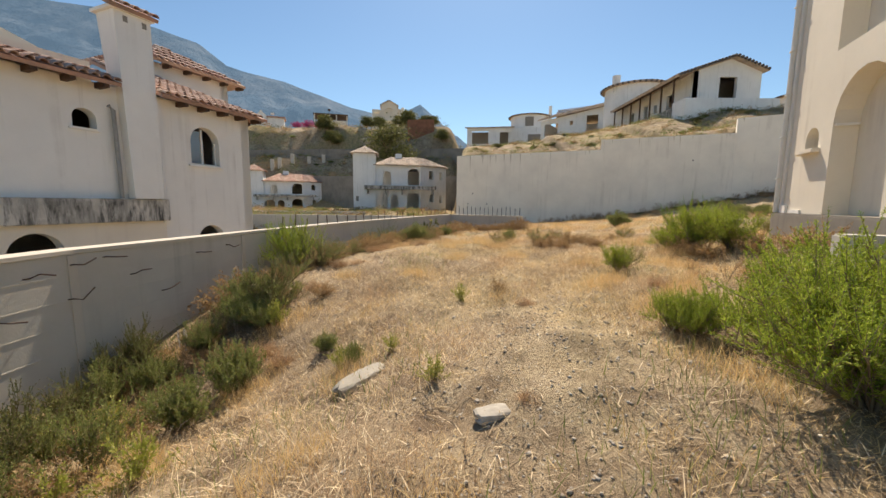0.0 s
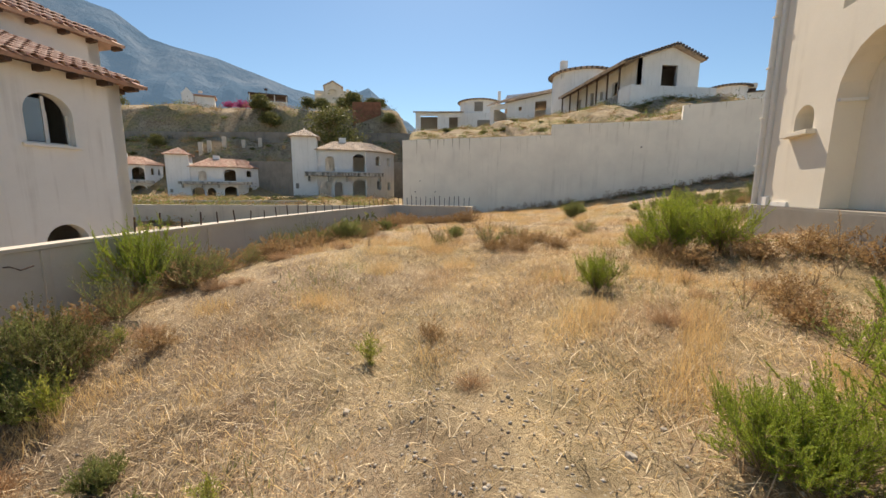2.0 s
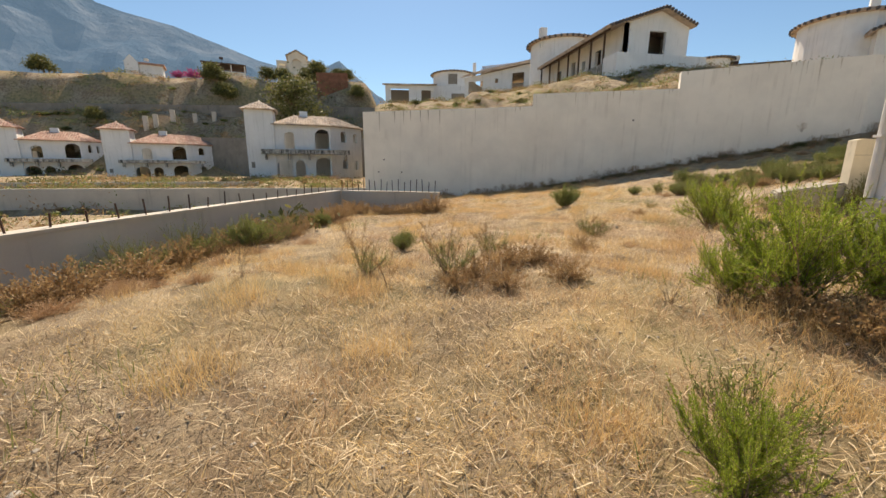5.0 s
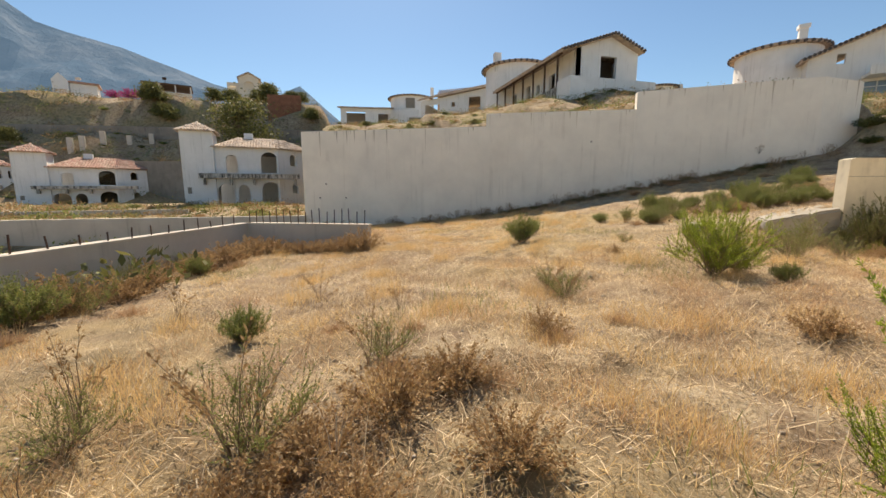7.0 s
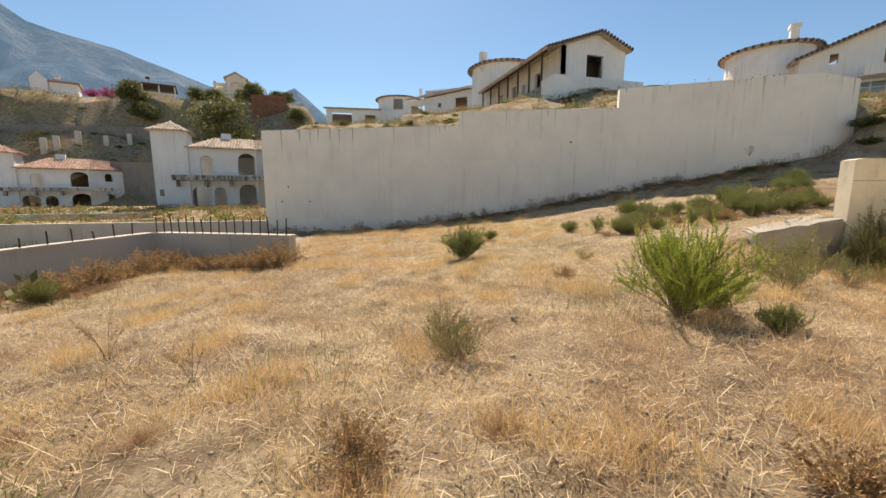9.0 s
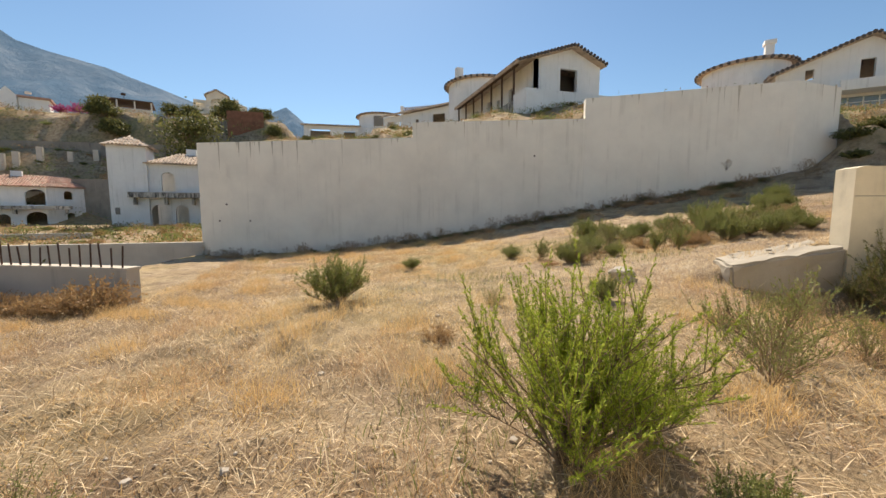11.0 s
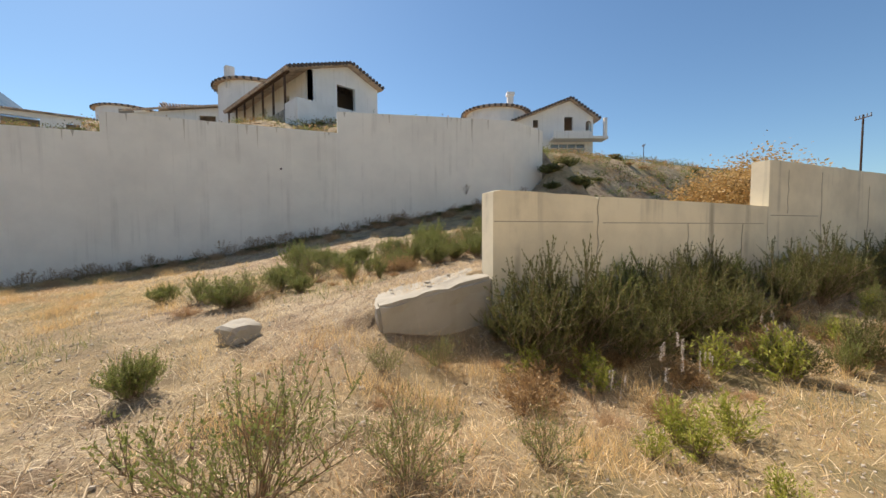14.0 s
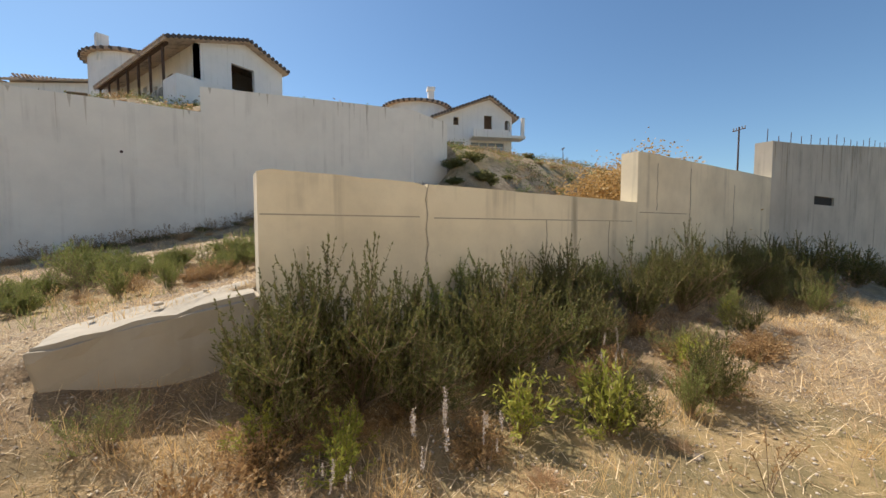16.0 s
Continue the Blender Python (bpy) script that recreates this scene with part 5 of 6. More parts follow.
pl = shrub("plume_weed", 20, 0.75, 0.16, 6, 0, 0.03, "plume", "dry stalk weed with white seed plumes", "weed", "plume weeds", erect=0.2)
rngp = np.random.default_rng(3)
pp = np.stack([rngp.normal(0, .008, 700), rngp.normal(0, .008, 700), rngp.uniform(.55, .72, 700)], -1) + np.repeat(rngp.normal(0, .09, (7, 3)) * (1, 1, 1.3), 100, 0)
v, f = leaf_quads(pp, unit(rngp.normal(size=(700, 3)) + (0, 0, 1)), np.full(700, .016), np.full(700, .005), rngp)
soup("plume", v, f, M["plume"], pl)
for x, y, s in ((13.2, 10.65, .7), (12.8, 11.0, .6), (13.5, 10.5, .65), (14.9, 10.1, .7), (15.4, 10.2, .7), (-3.2, 4.4, .8), (-3.3, 6.0, .9), (14.9, 10.7, .7)):
    put(pl, x, y, s, rr.uniform(0, 360))
stalk = shrub("dead_stem", 22, 0.75, 0.35, 9, 0, 0.03, "twig", "bleached leafless dead branches", "branch", "dead stems", erect=0.4, twig="deadwood", droop=.3)
for x, y, s in ((2.6, 8.7, .7), (2.9, 9.0, .8), (3.1, 9.2, .6), (11.6, 13.9, .5), (5.2, 6.6, .9), (5.4, 6.7, .7), (-2.4, 4.1, 1.0), (-2.8, 4.9, .9), (1.9, 14.9, .7), (1.2, 15.4, .7), (-2.1, 2.6, .9)):
    put(stalk, x, y, s, rr.uniform(0, 360))
rr = random.Random(88)
for i in range(30):
    x = 12.2 + 8.2 * (i + rr.random()) / 30
    put(rr.choice((rnd, rnd, tw, br, dw0, tw0)), x, 16.75 + .35 * math.sin(x * 2) + rr.uniform(-.3, .9), rr.uniform(.55, 1.0), rr.uniform(0, 360), rr.uniform(.7, 1.0))
for i in range(46):
    x = 10.6 + 7.6 * (i + rr.random()) / 46
    put(rr.choice((rnd, rnd, tw0, tw0, tw, fz, br, dw0)), x, 15.95 - .07 * (x - 12) + rr.uniform(-.35, .6), rr.uniform(.5, .85), rr.uniform(0, 360), rr.uniform(.75, 1.1))
# scrub on the slopes
hs = shrub("hill_scrub", 23, 1.3, 1.2, 70, 40, 0.17, "dark", "dark green scrub on the dry slope", group="hillside scrub", erect=0.2, bare=.15)
ho = shrub("hill_scrub", 24, 0.9, 1.1, 60, 36, 0.15, "olive", "low olive scrub on the dry slope", group="hillside scrub", erect=0.15, bare=.15)
hy = shrub("hill_scrub", 25, 0.7, 1.0, 50, 30, 0.13, "brown", "straw-coloured scrub on the dry slope", group="hillside scrub", erect=0.15, bare=.15)
rr = random.Random(31)
n = 0
while n < 190:
    k = rr.random()
    if k < .52:
        x = rr.uniform(3, 27)
        y = float(wall_y(x)) + rr.uniform(0.9, 34) ** 1.0
    elif k < .68:
        x, y = rr.uniform(26, 52), rr.uniform(12, 28)
        if y < wall_y(x) + 1 or math.dist((x, y), (46.6, 28)) < 9 or (x - 33) + (y - 12) < 0:
            continue
    else:
        x, y = rr.uniform(-75, 3), rr.uniform(74, 90)
    if 20.5 < x < 30 and 34.5 < y < 57 or 12 < x < 28 and 56 < y < 70 and k < .52:
        continue
    n += 1
    put(rr.choice((hs, ho, ho, hy)), x, y, rr.uniform(.55, 1.25) * (1.35 if k > .68 else 1) * (.7 if k < .52 else 1), rr.uniform(0, 360), rr.uniform(.7, 1.1))
for i in range(70):
    put(rr.choice((ho, hy, br)), rr.uniform(-26, -1), rr.uniform(20.5, 54), rr.uniform(.6, 1.2), rr.uniform(0, 360))
for x, y, s in ((24.2, 33.9, .7), (25.3, 34.2, .8), (26.5, 34.3, .7), (21, 33, .6), (22.3, 34.0, .6), (19.7, 31, .6), (17.2, 25.6, .65), (17.0, 24.9, .4), (27.5, 20.6, 1.3), (29, 20.2, 1.2), (28.2, 19.6, 1.0)):
    put(hs, x, y, s, rr.uniform(0, 360))
def dome_shrub(name, seed, h, r, clumps, per, leaf, mat, label):
    """A rounded shrub of many small clumps on forking stems."""
    rng = np.random.default_rng(seed)
    ob = thing(name, Matrix(), label, "bush")
    d = unit(rng.normal(size=(clumps, 3)))
    d[:, 2] = np.abs(d[:, 2])
    c = d * np.array([r, r, h]) * (0.45 + 0.5 * rng.random((clumps, 1)) ** 0.5) * (1 + 0.12 * np.sin(3 * np.arctan2(d[:, 1], d[:, 0]) + 1))[:, None]
    t = np.linspace(0, 1, 5)[None, :, None]
    v, f = stem_ribbons(c[:, None] * t + np.array([0, 0, .25 * h]) * (t - t**2), rng.uniform(.01, .025, clumps))
    soup("woody_base", v, f, M["twig"], ob)
    k = np.repeat(np.arange(clumps), per)
    pos = c[k] + rng.normal(size=(len(k), 3)) * (.13 * r, .13 * r, .1 * h)
    v, f = leaf_quads(pos, unit(rng.normal(size=pos.shape) + (0, 0, .5)), leaf * rng.uniform(.6, 1.4, len(k)), leaf * .3 * rng.uniform(.6, 1.2, len(k)), rng)
    soup("foliage", v, f, M[mat], ob)
    return ob


tamarisk = dome_shrub("autumn_shrub", 26, 3.2, 1.9, 210, 130, 0.1, "golden", "large golden-brown feathery shrub behind the wall")
put(tamarisk, 23.3, 11.2, 1.0, 0, .68)
put(tamarisk, 25.3, 10.9, .9, 80, .66)
put(mid, 29.0, 8.0, 2.6, 80)
for x, y, s in ((25.6, 18.7, 1.1), (26.6, 18.4, 1.2), (25.0, 18.3, .8), (27.3, 18.0, 1.3), (26.1, 17.6, 1.1), (28.3, 17.6, 1.2), (27.2, 17.0, 1.0)):
    put(hs, x, y, s, 50 * x)
# soft tumbles of leafless dried stems
rr = random.Random(71)
for x, y, s in ((.92, 3.95, .9), (2.8, 4.75, 1.1), (3.0, 9.5, 1.2), (3.6, 9.2, 1.2), (.55, 2.1, .6), (4.4, 9.7, 1.3), (1.8, 10.9, 1.2), (2.6, 10.6, 1.1), (5.2, 9.9, 1.1), (3.3, 10.4, .9), (4.1, 6.1, 1.3), (4.6, 5.6, 1.2), (3.7, 5.4, 1.0), (11.2, 12.1, .9), (11.9, 11.2, .9), (12.5, 10.9, 1.0), (10.6, 10.9, 1.0), (13.6, 10.2, .9), (14.4, 9.6, .8), (9.0, 12.6, .7)):
    put(fz, x, y, s * .7, rr.uniform(0, 360), rr.uniform(.8, 1.2))
for i in range(26):
    y = rr.uniform(3, 16)
    put(fz, float(fence_x(y)) + rr.uniform(.5, 2.4), y, rr.uniform(.7, 1.4), rr.uniform(0, 360), rr.uniform(.8, 1.4))
for i in range(44):
    x = rr.uniform(1.5, 21)
    put(fz, x, float(wall_y(x)) - rr.uniform(.8, 2.6), rr.uniform(.8, 1.5), rr.uniform(0, 360), rr.uniform(.8, 1.5))


def tree(name, seed, h, r, mat, label):
    rng = np.random.default_rng(seed)
    ob = thing(name, Matrix(), label, "tree")
    bm = bmesh.new()
    tube(bm, [(0, 0, -.5), (.1, .05, h * .25), (.05, .1, h * .5), (0, 0, h * .8)], [h * .045, h * .035, h * .022, h * .006], 7)
    cl = []
    for k in range(15):
        a, zz = rng.uniform(0, 6.28), rng.uniform(.3, .9)
        q = r * rng.uniform(.35, .85) * (1.25 - zz)
        p = Vector((math.cos(a) * q, math.sin(a) * q, h * zz))
        tube(bm, [(0.05, 0.05, h * zz * .6), tuple(p * .6 + Vector((0, 0, h * zz * .3))), tuple(p)], [h * .015, h * .01, h * .004], 5)
        cl.append(p)
    part("trunk", bm, M["twig"], ob)
    c = np.array([tuple(p) for p in cl])[rng.integers(0, 15, 5200)]
    pos = c + rng.normal(size=c.shape) * (r * .24, r * .24, h * .075)
    v, f = leaf_quads(pos, unit(rng.normal(size=pos.shape)), rng.uniform(.16, .32, len(pos)), rng.uniform(.07, .12, len(pos)), rng)
    soup("crown", v, f, M[mat], ob)
    return ob


t1 = tree("tree", 41, 7.0, 4.0, "dark", "broad green tree on the slope behind the villa")
put(t1, -11.6, 77.5, 1.55, 0)
t2 = tree("tree", 42, 3.4, 2.2, "dark", "dark green tree on the upper terrace")
for x, y, s, a in ((-27.5, 88, 1.1, 0), (-25.5, 86.5, .9, 70), (-16, 92, .8, 50), (-19, 92, .75, 100), (-9, 90.5, 1.0, 20), (-5.5, 93, .75, 200), (-3.5, 93, .75, 240), (-62, 98, 1.0, 10), (-12, 96, .8, 120), (-1, 84.5, .7, 20), (-46, 84, .7, 30)):
    put(t2, x, y, s, a)
bg = shrub("bougainvillea", 43, 2.2, 1.8, 60, 40, 0.2, "pinkf", "magenta flowering bougainvillea on the upper terrace", group="flowering bushes", erect=.2)
for x, y, s in ((-34, 96, 1.0), (-37.5, 97, .8), (-46, 99, .8), (-31.5, 95, .6)):
    put(bg, x, y, s, 30 * x)


dw = shrub("dry_weed", 51, 1.0, 0.3, 8, 34, 0.035, "brown", "tall dry weed with brown seed heads", "weed", "dry weeds", bare=.55, erect=.7, width=.2)
for x, y, s in ((2.15, 8.85, 1.0), (2.85, 9.75, .8), (1.2, 9.5, .85), (1.5, 8.6, .6), (2.4, 12, .7), (5.25, 10.9, .75), (5.3, 11.3, .7), (0.9, 11.8, .8), (3.3, 11.2, .6), (6.0, 5.9, .9), (5.5, 5.5, .9), (12.2, 11.5, .6), (11.2, 11.9, .6), (14.2, 9.2, .6), (-0.1, 9.3, .6), (0.7, 4.6, .5)):
    put(dw, x, y, s, 40 * x)
rr = random.Random(61)
for i in range(26):
    y = rr.uniform(1.2, 6.2)
    x = float(fence_x(y)) + rr.uniform(0.3, 2.0)
    put(rr.choice((rnd, yl, tw, br, br)), x, y, rr.uniform(.35, .8), rr.uniform(0, 360), rr.uniform(.8, 1.2))
for i in range(22):
    y = rr.uniform(7, 17)
    put(rr.choice((rnd, tw, tw, dw)), float(fence_x(y)) + rr.uniform(.3, 1.2), y, rr.uniform(.5, 1.0), rr.uniform(0, 360))
for i in range(15):
    x, y = rr.uniform(3.6, 6.2), rr.uniform(4.2, 7.6)
    put(rr.choice((br, dw0, dw, dw0)), x, y, rr.uniform(.4, .8), rr.uniform(0, 360))


rr = random.Random(64)
for i in range(40):
    y = rr.uniform(0.9, 5.5)
    x = float(fence_x(y)) + rr.uniform(0.25, 1.9) * (1 if y < 4 else .75)
    put(rr.choice((dk, tw0, tw, br, rnd, dw0)), x, y, rr.uniform(.35, .72), rr.uniform(0, 360), rr.uniform(.8, 1.2))
rr = random.Random(63)
for i in range(52):
    q = Vector((13.4, 12.73, 0)) + BD * rr.uniform(-.6, 9.5) + Vector((BD.y, -BD.x, 0)) * rr.uniform(.6, 2.3)
    put(rr.choice((tw, br, br, dw0, fz, fz, dw)), q.x, q.y, rr.uniform(.35, .7), rr.uniform(0, 360), rr.uniform(.8, 1.2))
for i in range(16):
    q = Vector((13.4, 12.73, 0)) + BD * rr.uniform(.8, 7) + Vector((BD.y, -BD.x, 0)) * rr.uniform(1.2, 2.3)
    put(rr.choice((dk, tw0, br)), q.x, q.y, rr.uniform(.35, .55), rr.uniform(0, 360), rr.uniform(.9, 1.2))
tuft = copy_thing(ths, pose(22.0, 20.7, 3.6) @ Matrix.Diagonal((.8, .8, .9, 1)))
tagged(tuft, "small dark plant growing out of the wall face")


# ---- stones ----
def stone(name, seed, sx, sy, sz, mat, label, category="stone", group=""):
    bm = bmesh.new()
    bmesh.ops.create_icosphere(bm, subdivisions=3, radius=1)
    for v in bm.verts:
        c = v.co
        k = 1 / max(abs(c.x), abs(c.y), abs(c.z)) ** 0.75
        c *= k * (1 + 0.16 * noise.noise(c * 1.6 + Vector((seed, 0, 0))) + 0.05 * noise.noise(c * 5 + Vector((seed, 0, 0))))
        v.co = Vector((c.x * sx, c.y * sy, c.z * sz))
    return tagged(part(name, bm, M[mat], None), label, category, group)


def lay(ob, x, y, turn=0, tilt=0, sink=0.0, s=1.0):
    ob.matrix_world = pose(x, y, ground_z(x, y) + sink, tilt, 0, turn) @ Matrix.Diagonal((s, s, s, 1))
    return ob


lay(stone("flat_stone", 1, .18, .09, .05, "rock", "flat pale limestone piece in dry earth"), 0.33, 2.02, 20, 8, 0.02, .62)
lay(stone("stone_slab", 2, .13, .36, .07, "slab", "long grey concrete fragment on the slope"), -0.7, 3.12, -38, 6, 0.03, .72)
lay(stone("stone_block", 3, .26, .2, .16, "slab", "rough pale concrete block on bare soil"), 10.85, 14.05, 25, 5, 0.06, .72)
lay(stone("stone_block", 4, .3, .14, .1, "rock", "half-buried pale rock on the path"), 13.3, 8.6, 60, 0, 0.02)
peb = stone("pebble", 6, .05, .04, .03, "rock", "small pale stone on dry earth", "stone", "loose stones")
rr = random.Random(77)
first = True
for i in range(230):
    x, y = rr.uniform(-1.2, 2.2), rr.uniform(0.6, 7)
    if i > 80:
        x, y = rr.uniform(5, 14.5), rr.uniform(9.5, 17.5)
    m = pose(x, y, ground_z(x, y) + .004, rr.uniform(-20, 20), 0, rr.uniform(0, 360)) @ Matrix.Diagonal((*[rr.choice((.3, .4, .5, .6, 1.0, 1.6))] * 3, 1))
    if first:
        peb.matrix_world, first = m, False
    else:
        copy_thing(peb, m)
# broken wall end, worn down to the level of the bank behind it
ft = thing("concrete_footing", pose(13.4, 12.73, 0, 0, 0, BA), "broken concrete wall stump with crumbled top in the bank", "footing")
bm = bmesh.new()
hexa(bm, [(-1.44, 0, .35), (-.01, 0, .2), (-.01, .55, .2), (-1.36, .55, .35), (-1.47, 0, 1.15), (-.01, 0, 1.42), (-.01, .6, 1.49), (-1.38, .6, 1.2)])
bmesh.ops.bevel(bm, geom=bm.edges[:], offset=.035, segments=2, affect="EDGES")
bmesh.ops.subdivide_edges(bm, edges=[e for e in bm.edges if e.calc_length() > .25], cuts=9, use_grid_fill=True)
for v in bm.verts:
    c = v.co.copy()
    up = max(0.0, min(1.0, (c.z - .8) / .3))
    v.co += Vector((noise.noise(c * 3), noise.noise(c * 3 + Vector((9, 0, 0))), 0.9 * noise.noise(c * 5) * up)) * 0.04
    v.co += Vector((noise.noise(c * 13), noise.noise(c * 14 + Vector((3, 0, 0))), noise.noise(c * 12 + Vector((0, 5, 0))) * up)) * 0.014
part("block", bm, M["slab"], ft)
for dx, dy, sc in ((-1.2, .45, .8), (-.75, .35, 1.1), (-.4, .5, .7), (-1.0, .6, .6)):
    q = Vector((13.4, 12.73, 0)) + BD * dx + Vector((-BD.y, BD.x, 0)) * dy
    copy_thing(peb, pose(q.x, q.y, 1.49 + dx * .19, 10, 0, 90 * dx) @ Matrix.Diagonal((sc * 2.2, sc * 2.2, sc * 1.4, 1)))

# ---- dry grass and straw ----
rng = np.random.default_rng(8)


def in_lot(x, y):
    return (x > fence_x(y) + 0.15) & (y < wall_y(x) - 0.15) & ~((x < 3.5) & (y > 18.5 - 0.5 * x)) & ~((y < 8.3 + (x - 7.4) * -0.4) & (x > 7.4 - (8.33 - y) * .42 - .1) & (x < 20))


def path_bare(x, y):
    """Nearly bare trodden strips."""
    a = np.exp(-((x - 0.6 - 0.05 * y) / 0.75) ** 2) * (1 - smooth(y, 3.2, 6.0))
    b = np.exp(-(((y - 15.2 + 0.15 * (x - 9)) / 1.7) ** 2)) * smooth(x, 4.5, 8)
    c = 0.7 * np.exp(-(((y - 9.5) / 2.0) ** 2)) * smooth(x, 10, 13)
    return np.clip(a + b + c, 0, 1)


def patch(x, y, k):
    return 0.5 + 0.5 * np.sin(k * 1.31 * x + 1.7 * np.sin(k * 0.83 * y + 1.1)) * np.sin(k * 1.13 * y + 1.9 * np.sin(k * 0.71 * x))


def sprinkle(n, near, keep):
    xs, ys = [], []
    got = 0
    while got < n:
        x = rng.uniform(-4, 22, n)
        y = rng.uniform(-1.2, 28, n)
        ok = in_lot(x, y) & (rng.random(n) < keep(x, y))
        lim = smooth(np.minimum(np.abs(y - np.interp(x, [0, 1.6, 3, 6, 8, 12], [2, 6, 8, 10, 11, 11])), np.abs(x - np.interp(y, [0, 3, 6, 9], [0, 1, 1.7, 5.5]))), 3 * near, 9 * near)
        ok &= rng.random(n) > 0.85 * lim
        xs.append(x[ok]), ys.append(y[ok])
        got += ok.sum()
    return np.concatenate(xs)[:n], np.concatenate(ys)[:n]


def blades(name, n, keep, hmin, hmax, w, lean, mat, label, near=1.0):
    x, y = sprinkle(n, near, keep)
    z = land(x, y)
    h = rng.uniform(hmin, hmax, n)
    az, ln = rng.uniform(0, 6.283, n), lean * rng.random(n) ** (0.7 if lean < 1.2 else 0.22)
    tip = np.stack([np.cos(az) * np.sin(ln) * h, np.sin(az) * np.sin(ln) * h, np.cos(ln) * h], -1)
    p = np.stack([x, y, z - 0.006 + (0.03 * rng.random(n) ** 2 if lean > 1.4 else 0)], -1)
    a2 = rng.uniform(0, 6.283, n)
    side = np.stack([np.cos(a2), np.sin(a2), np.zeros(n)], -1) * (w * rng.uniform(.5, 1.2, n))[:, None]
    mid_ = p + tip * 0.55 + np.stack([np.zeros(n), np.zeros(n), 0.06 * h], -1)
    v = np.stack([p - side, p + side, mid_ + side * .7, p + tip, mid_ - side * .7], 1).reshape(-1, 3)
    k = np.arange(n)[:, None] * 5
    f = np.concatenate([k + np.array([0, 1, 2, 4])], 0)
    g = k + np.array([4, 2, 3, 3])
    me_f = np.concatenate([f, g], 0)
    me = bpy.data.meshes.new(name)
    tri = np.concatenate([np.stack([f[:, 0], f[:, 1], f[:, 2]], 1), np.stack([f[:, 0], f[:, 2], f[:, 3]], 1), g[:, :3]], 0)
    ob = soup(name, v, tri, M[mat])
    tagged(ob, label, "grass", kind="stuff")


blades("dry_grass", 150000, lambda x, y: (1 - .96 * path_bare(x, y)) * np.clip(patch(x, y, 1.3) * 1.5 - .35, .03, 1), .03, .13, .0026, 1.2, "straw", "short golden dry grass over the plot", .8)
blades("tall_dry_grass", 75000, lambda x, y: (1 - .98 * path_bare(x, y)) * np.clip(patch(x + 3, y, 2.3) * 3.2 - 2.3, 0.0, 1), .09, .26, .0018, .8, "straw", "tall pale tufts of dry grass", 1.0)
blades("russet_grass", 70000, lambda x, y: (1 - .9 * path_bare(x, y)) * np.clip(patch(x - 4, y + 5, 1.7) * 2.6 - 1.5, 0.0, 1), .04, .2, .0017, 1.1, "russet", "fine russet dried grass in patches", .8)
blades("straw_litter", 230000, lambda x, y: (1 - .75 * path_bare(x, y)) * (.25 + .75 * patch(x, y + 7, 2.0)), .03, .16, .0032, 1.5, "litter", "matted broken straw lying on the soil", .7)
blades("brown_litter", 70000, lambda x, y: (1 - .6 * path_bare(x, y)) * np.clip(patch(x + 1, y - 3, 1.6) * 2.2 - .9, .04, 1) * (1 - .75 * smooth(x, 2.6, 5)), .03, .15, .0026, 1.5, "twig", "dark matted stalks between the straw", .8)
blades("fallen_straw", 17000, lambda x, y: 1 - .6 * path_bare(x, y), .08, .34, .0026, 1.5, "litter", "bleached fallen stalks lying on the soil", .7)
blades("green_grass", 9000, lambda x, y: np.clip(patch(x - 5, y + 2, .8) * 3 - 2.1, 0, 1), .06, .18, .003, .6, "olive", "sparse green shoots among straw")


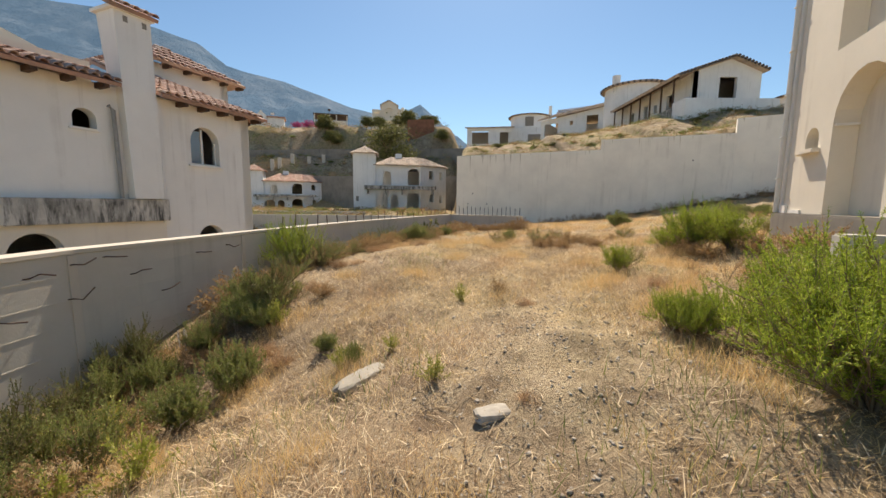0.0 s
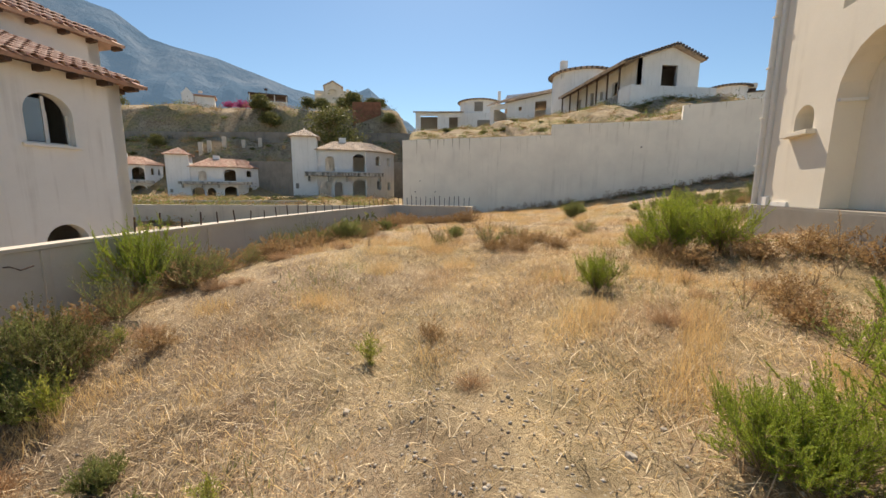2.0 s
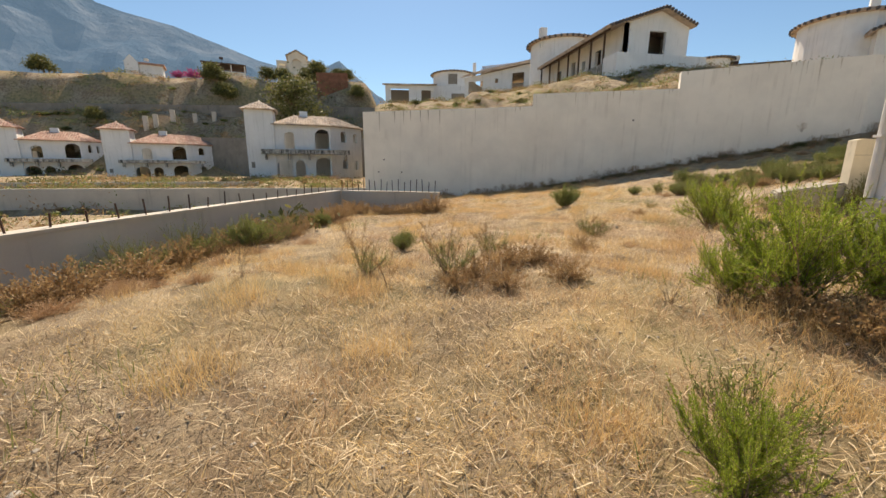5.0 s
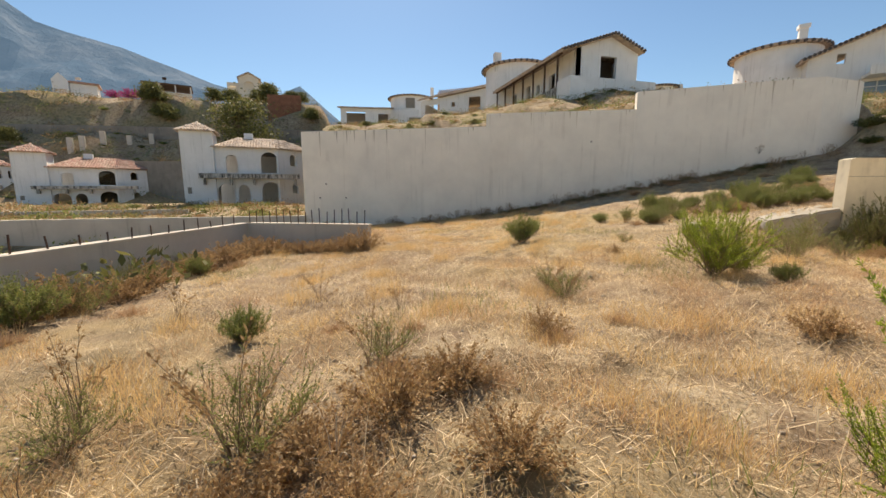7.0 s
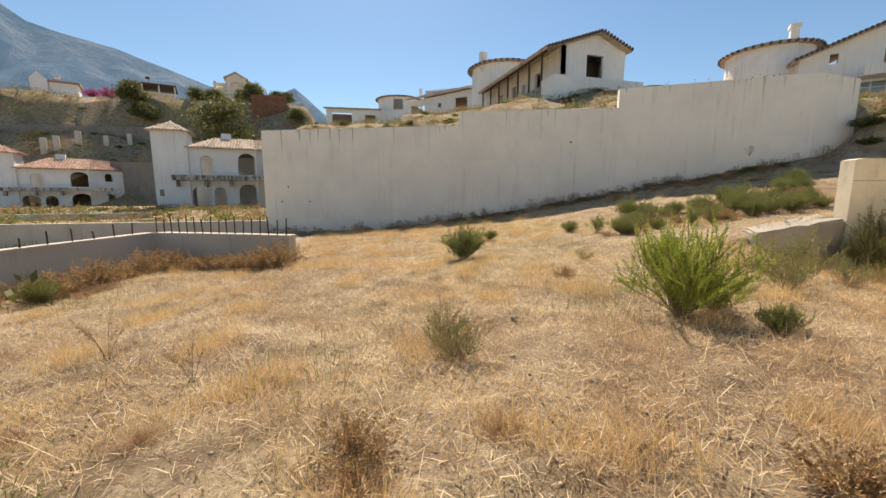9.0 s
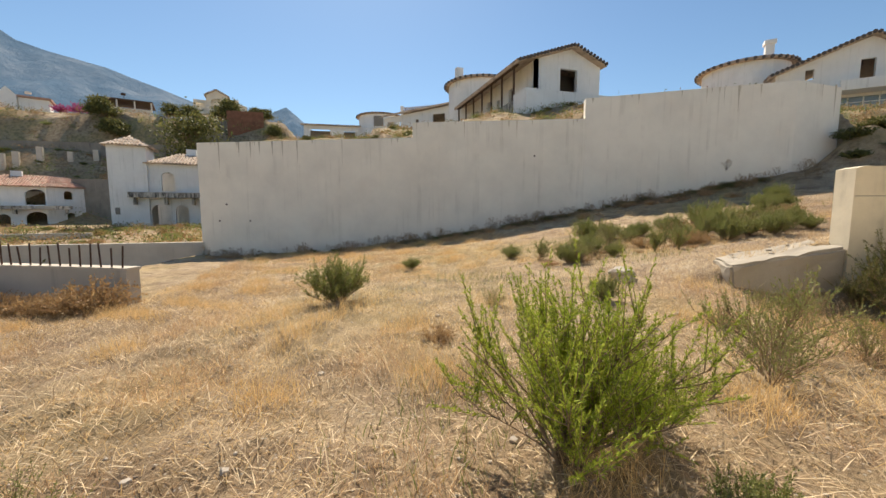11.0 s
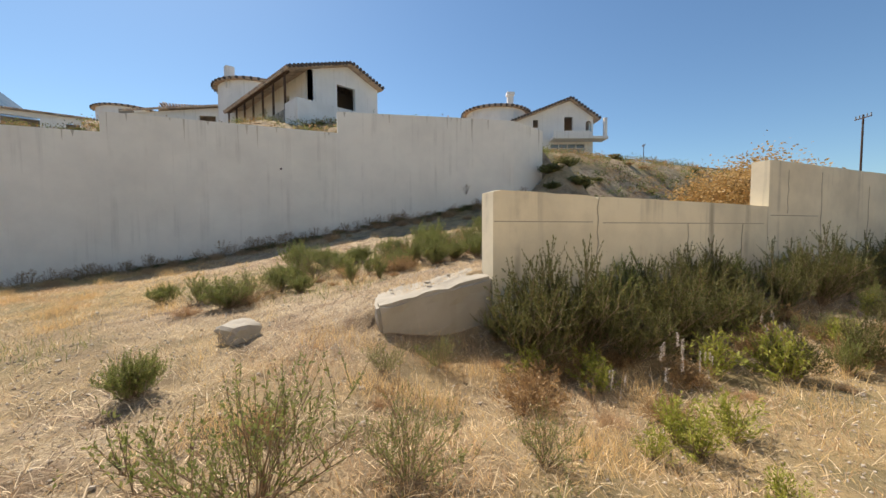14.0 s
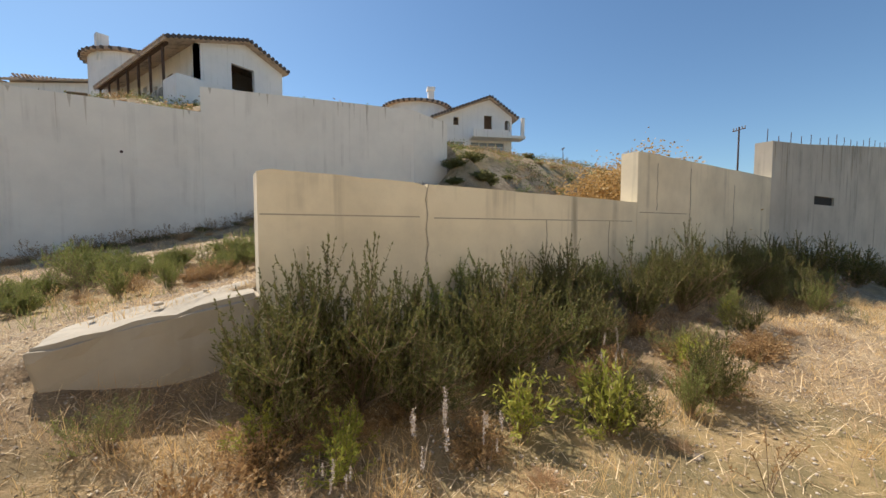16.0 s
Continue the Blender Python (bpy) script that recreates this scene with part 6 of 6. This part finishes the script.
def gravel_bed(n):
    """Loose angular grit and small clods."""
    x, y = sprinkle(n, .7, lambda x, y: .12 + .88 * path_bare(x, y))
    c = np.stack([x, y, land(x, y) + .002], -1)
    sz = .004 + .015 * rng.random(n) ** 3.2
    octa = np.array([(1, 0, 0), (0, 1, 0), (-1, 0, 0), (0, -1, 0), (0, 0, .8), (0, 0, -.5)])
    a = rng.uniform(0, 6.28, n)
    pt = octa[None] * rng.uniform(.6, 1.3, (n, 6, 1)) * sz[:, None, None]
    px = pt[..., 0] * np.cos(a)[:, None] - pt[..., 1] * np.sin(a)[:, None]
    py = pt[..., 0] * np.sin(a)[:, None] + pt[..., 1] * np.cos(a)[:, None]
    v = np.stack([px, py, pt[..., 2]], -1) + c[:, None]
    tri = np.array([(0, 1, 4), (1, 2, 4), (2, 3, 4), (3, 0, 4), (1, 0, 5), (2, 1, 5), (3, 2, 5), (0, 3, 5)])
    f = (np.arange(n)[:, None, None] * 6 + tri[None]).reshape(-1, 3)
    tagged(soup("gravel", v.reshape(-1, 3), f, M["gravel"]), "loose grey-brown gravel and clods on the path", "gravel", kind="stuff")


gravel_bed(42000)


def slope_cover(name, seed, n, spot, size, mat, label):
    """Countless low tussocks over the far slopes, as one sheet of leaves."""
    g = np.random.default_rng(seed)
    x, y = spot(g, n)
    c = np.stack([x, y, land(x, y)], -1)
    k = 60
    cc = np.repeat(c, k, 0)
    sz = np.repeat(g.uniform(.5, 1.3, n) * size, k)
    off = g.normal(size=(n * k, 3)) * np.array((.5, .5, .3)) * sz[:, None]
    off[:, 2] = np.abs(off[:, 2])
    v, f = leaf_quads(cc + off, unit(g.normal(size=(n * k, 3)) + (0, 0, .8)), sz * g.uniform(.14, .28, n * k), sz * g.uniform(.03, .06, n * k), g)
    tagged(soup(name, v, f, M[mat]), label, "scrub", kind="stuff")


def behind_wall(g, n):
    x = g.uniform(2.5, 30, n)
    return x, wall_y(x) + 1.3 + g.uniform(0, 1, n) ** 1.4 * 36


def right_rise(g, n):
    x = g.uniform(27, 56, n)
    return x, np.clip(wall_y(x) + g.uniform(0.5, 12, n), 0, 40)


def back_slope(g, n):
    return g.uniform(-85, 3, n), g.uniform(73, 92, n)


def valley_floor(g, n):
    x = g.uniform(-32, 0, n)
    return x, np.maximum(g.uniform(14, 56, n), 14 - 4 * x * 0)


for i, (spot, n, size) in enumerate(((behind_wall, 700, .5), (right_rise, 420, .5), (back_slope, 480, 1.0), (valley_floor, 420, .75))):
    slope_cover("slope_scrub", 70 + i, n, spot, size, "brown", "dry brown tussocks over the slope")
    slope_cover("slope_scrub", 80 + i, n * 2 // 3, spot, size, "olive", "low olive tussocks over the slope")
    slope_cover("slope_scrub", 90 + i, n // 2, spot, size * 1.1, "dark", "dark low scrub over the slope")
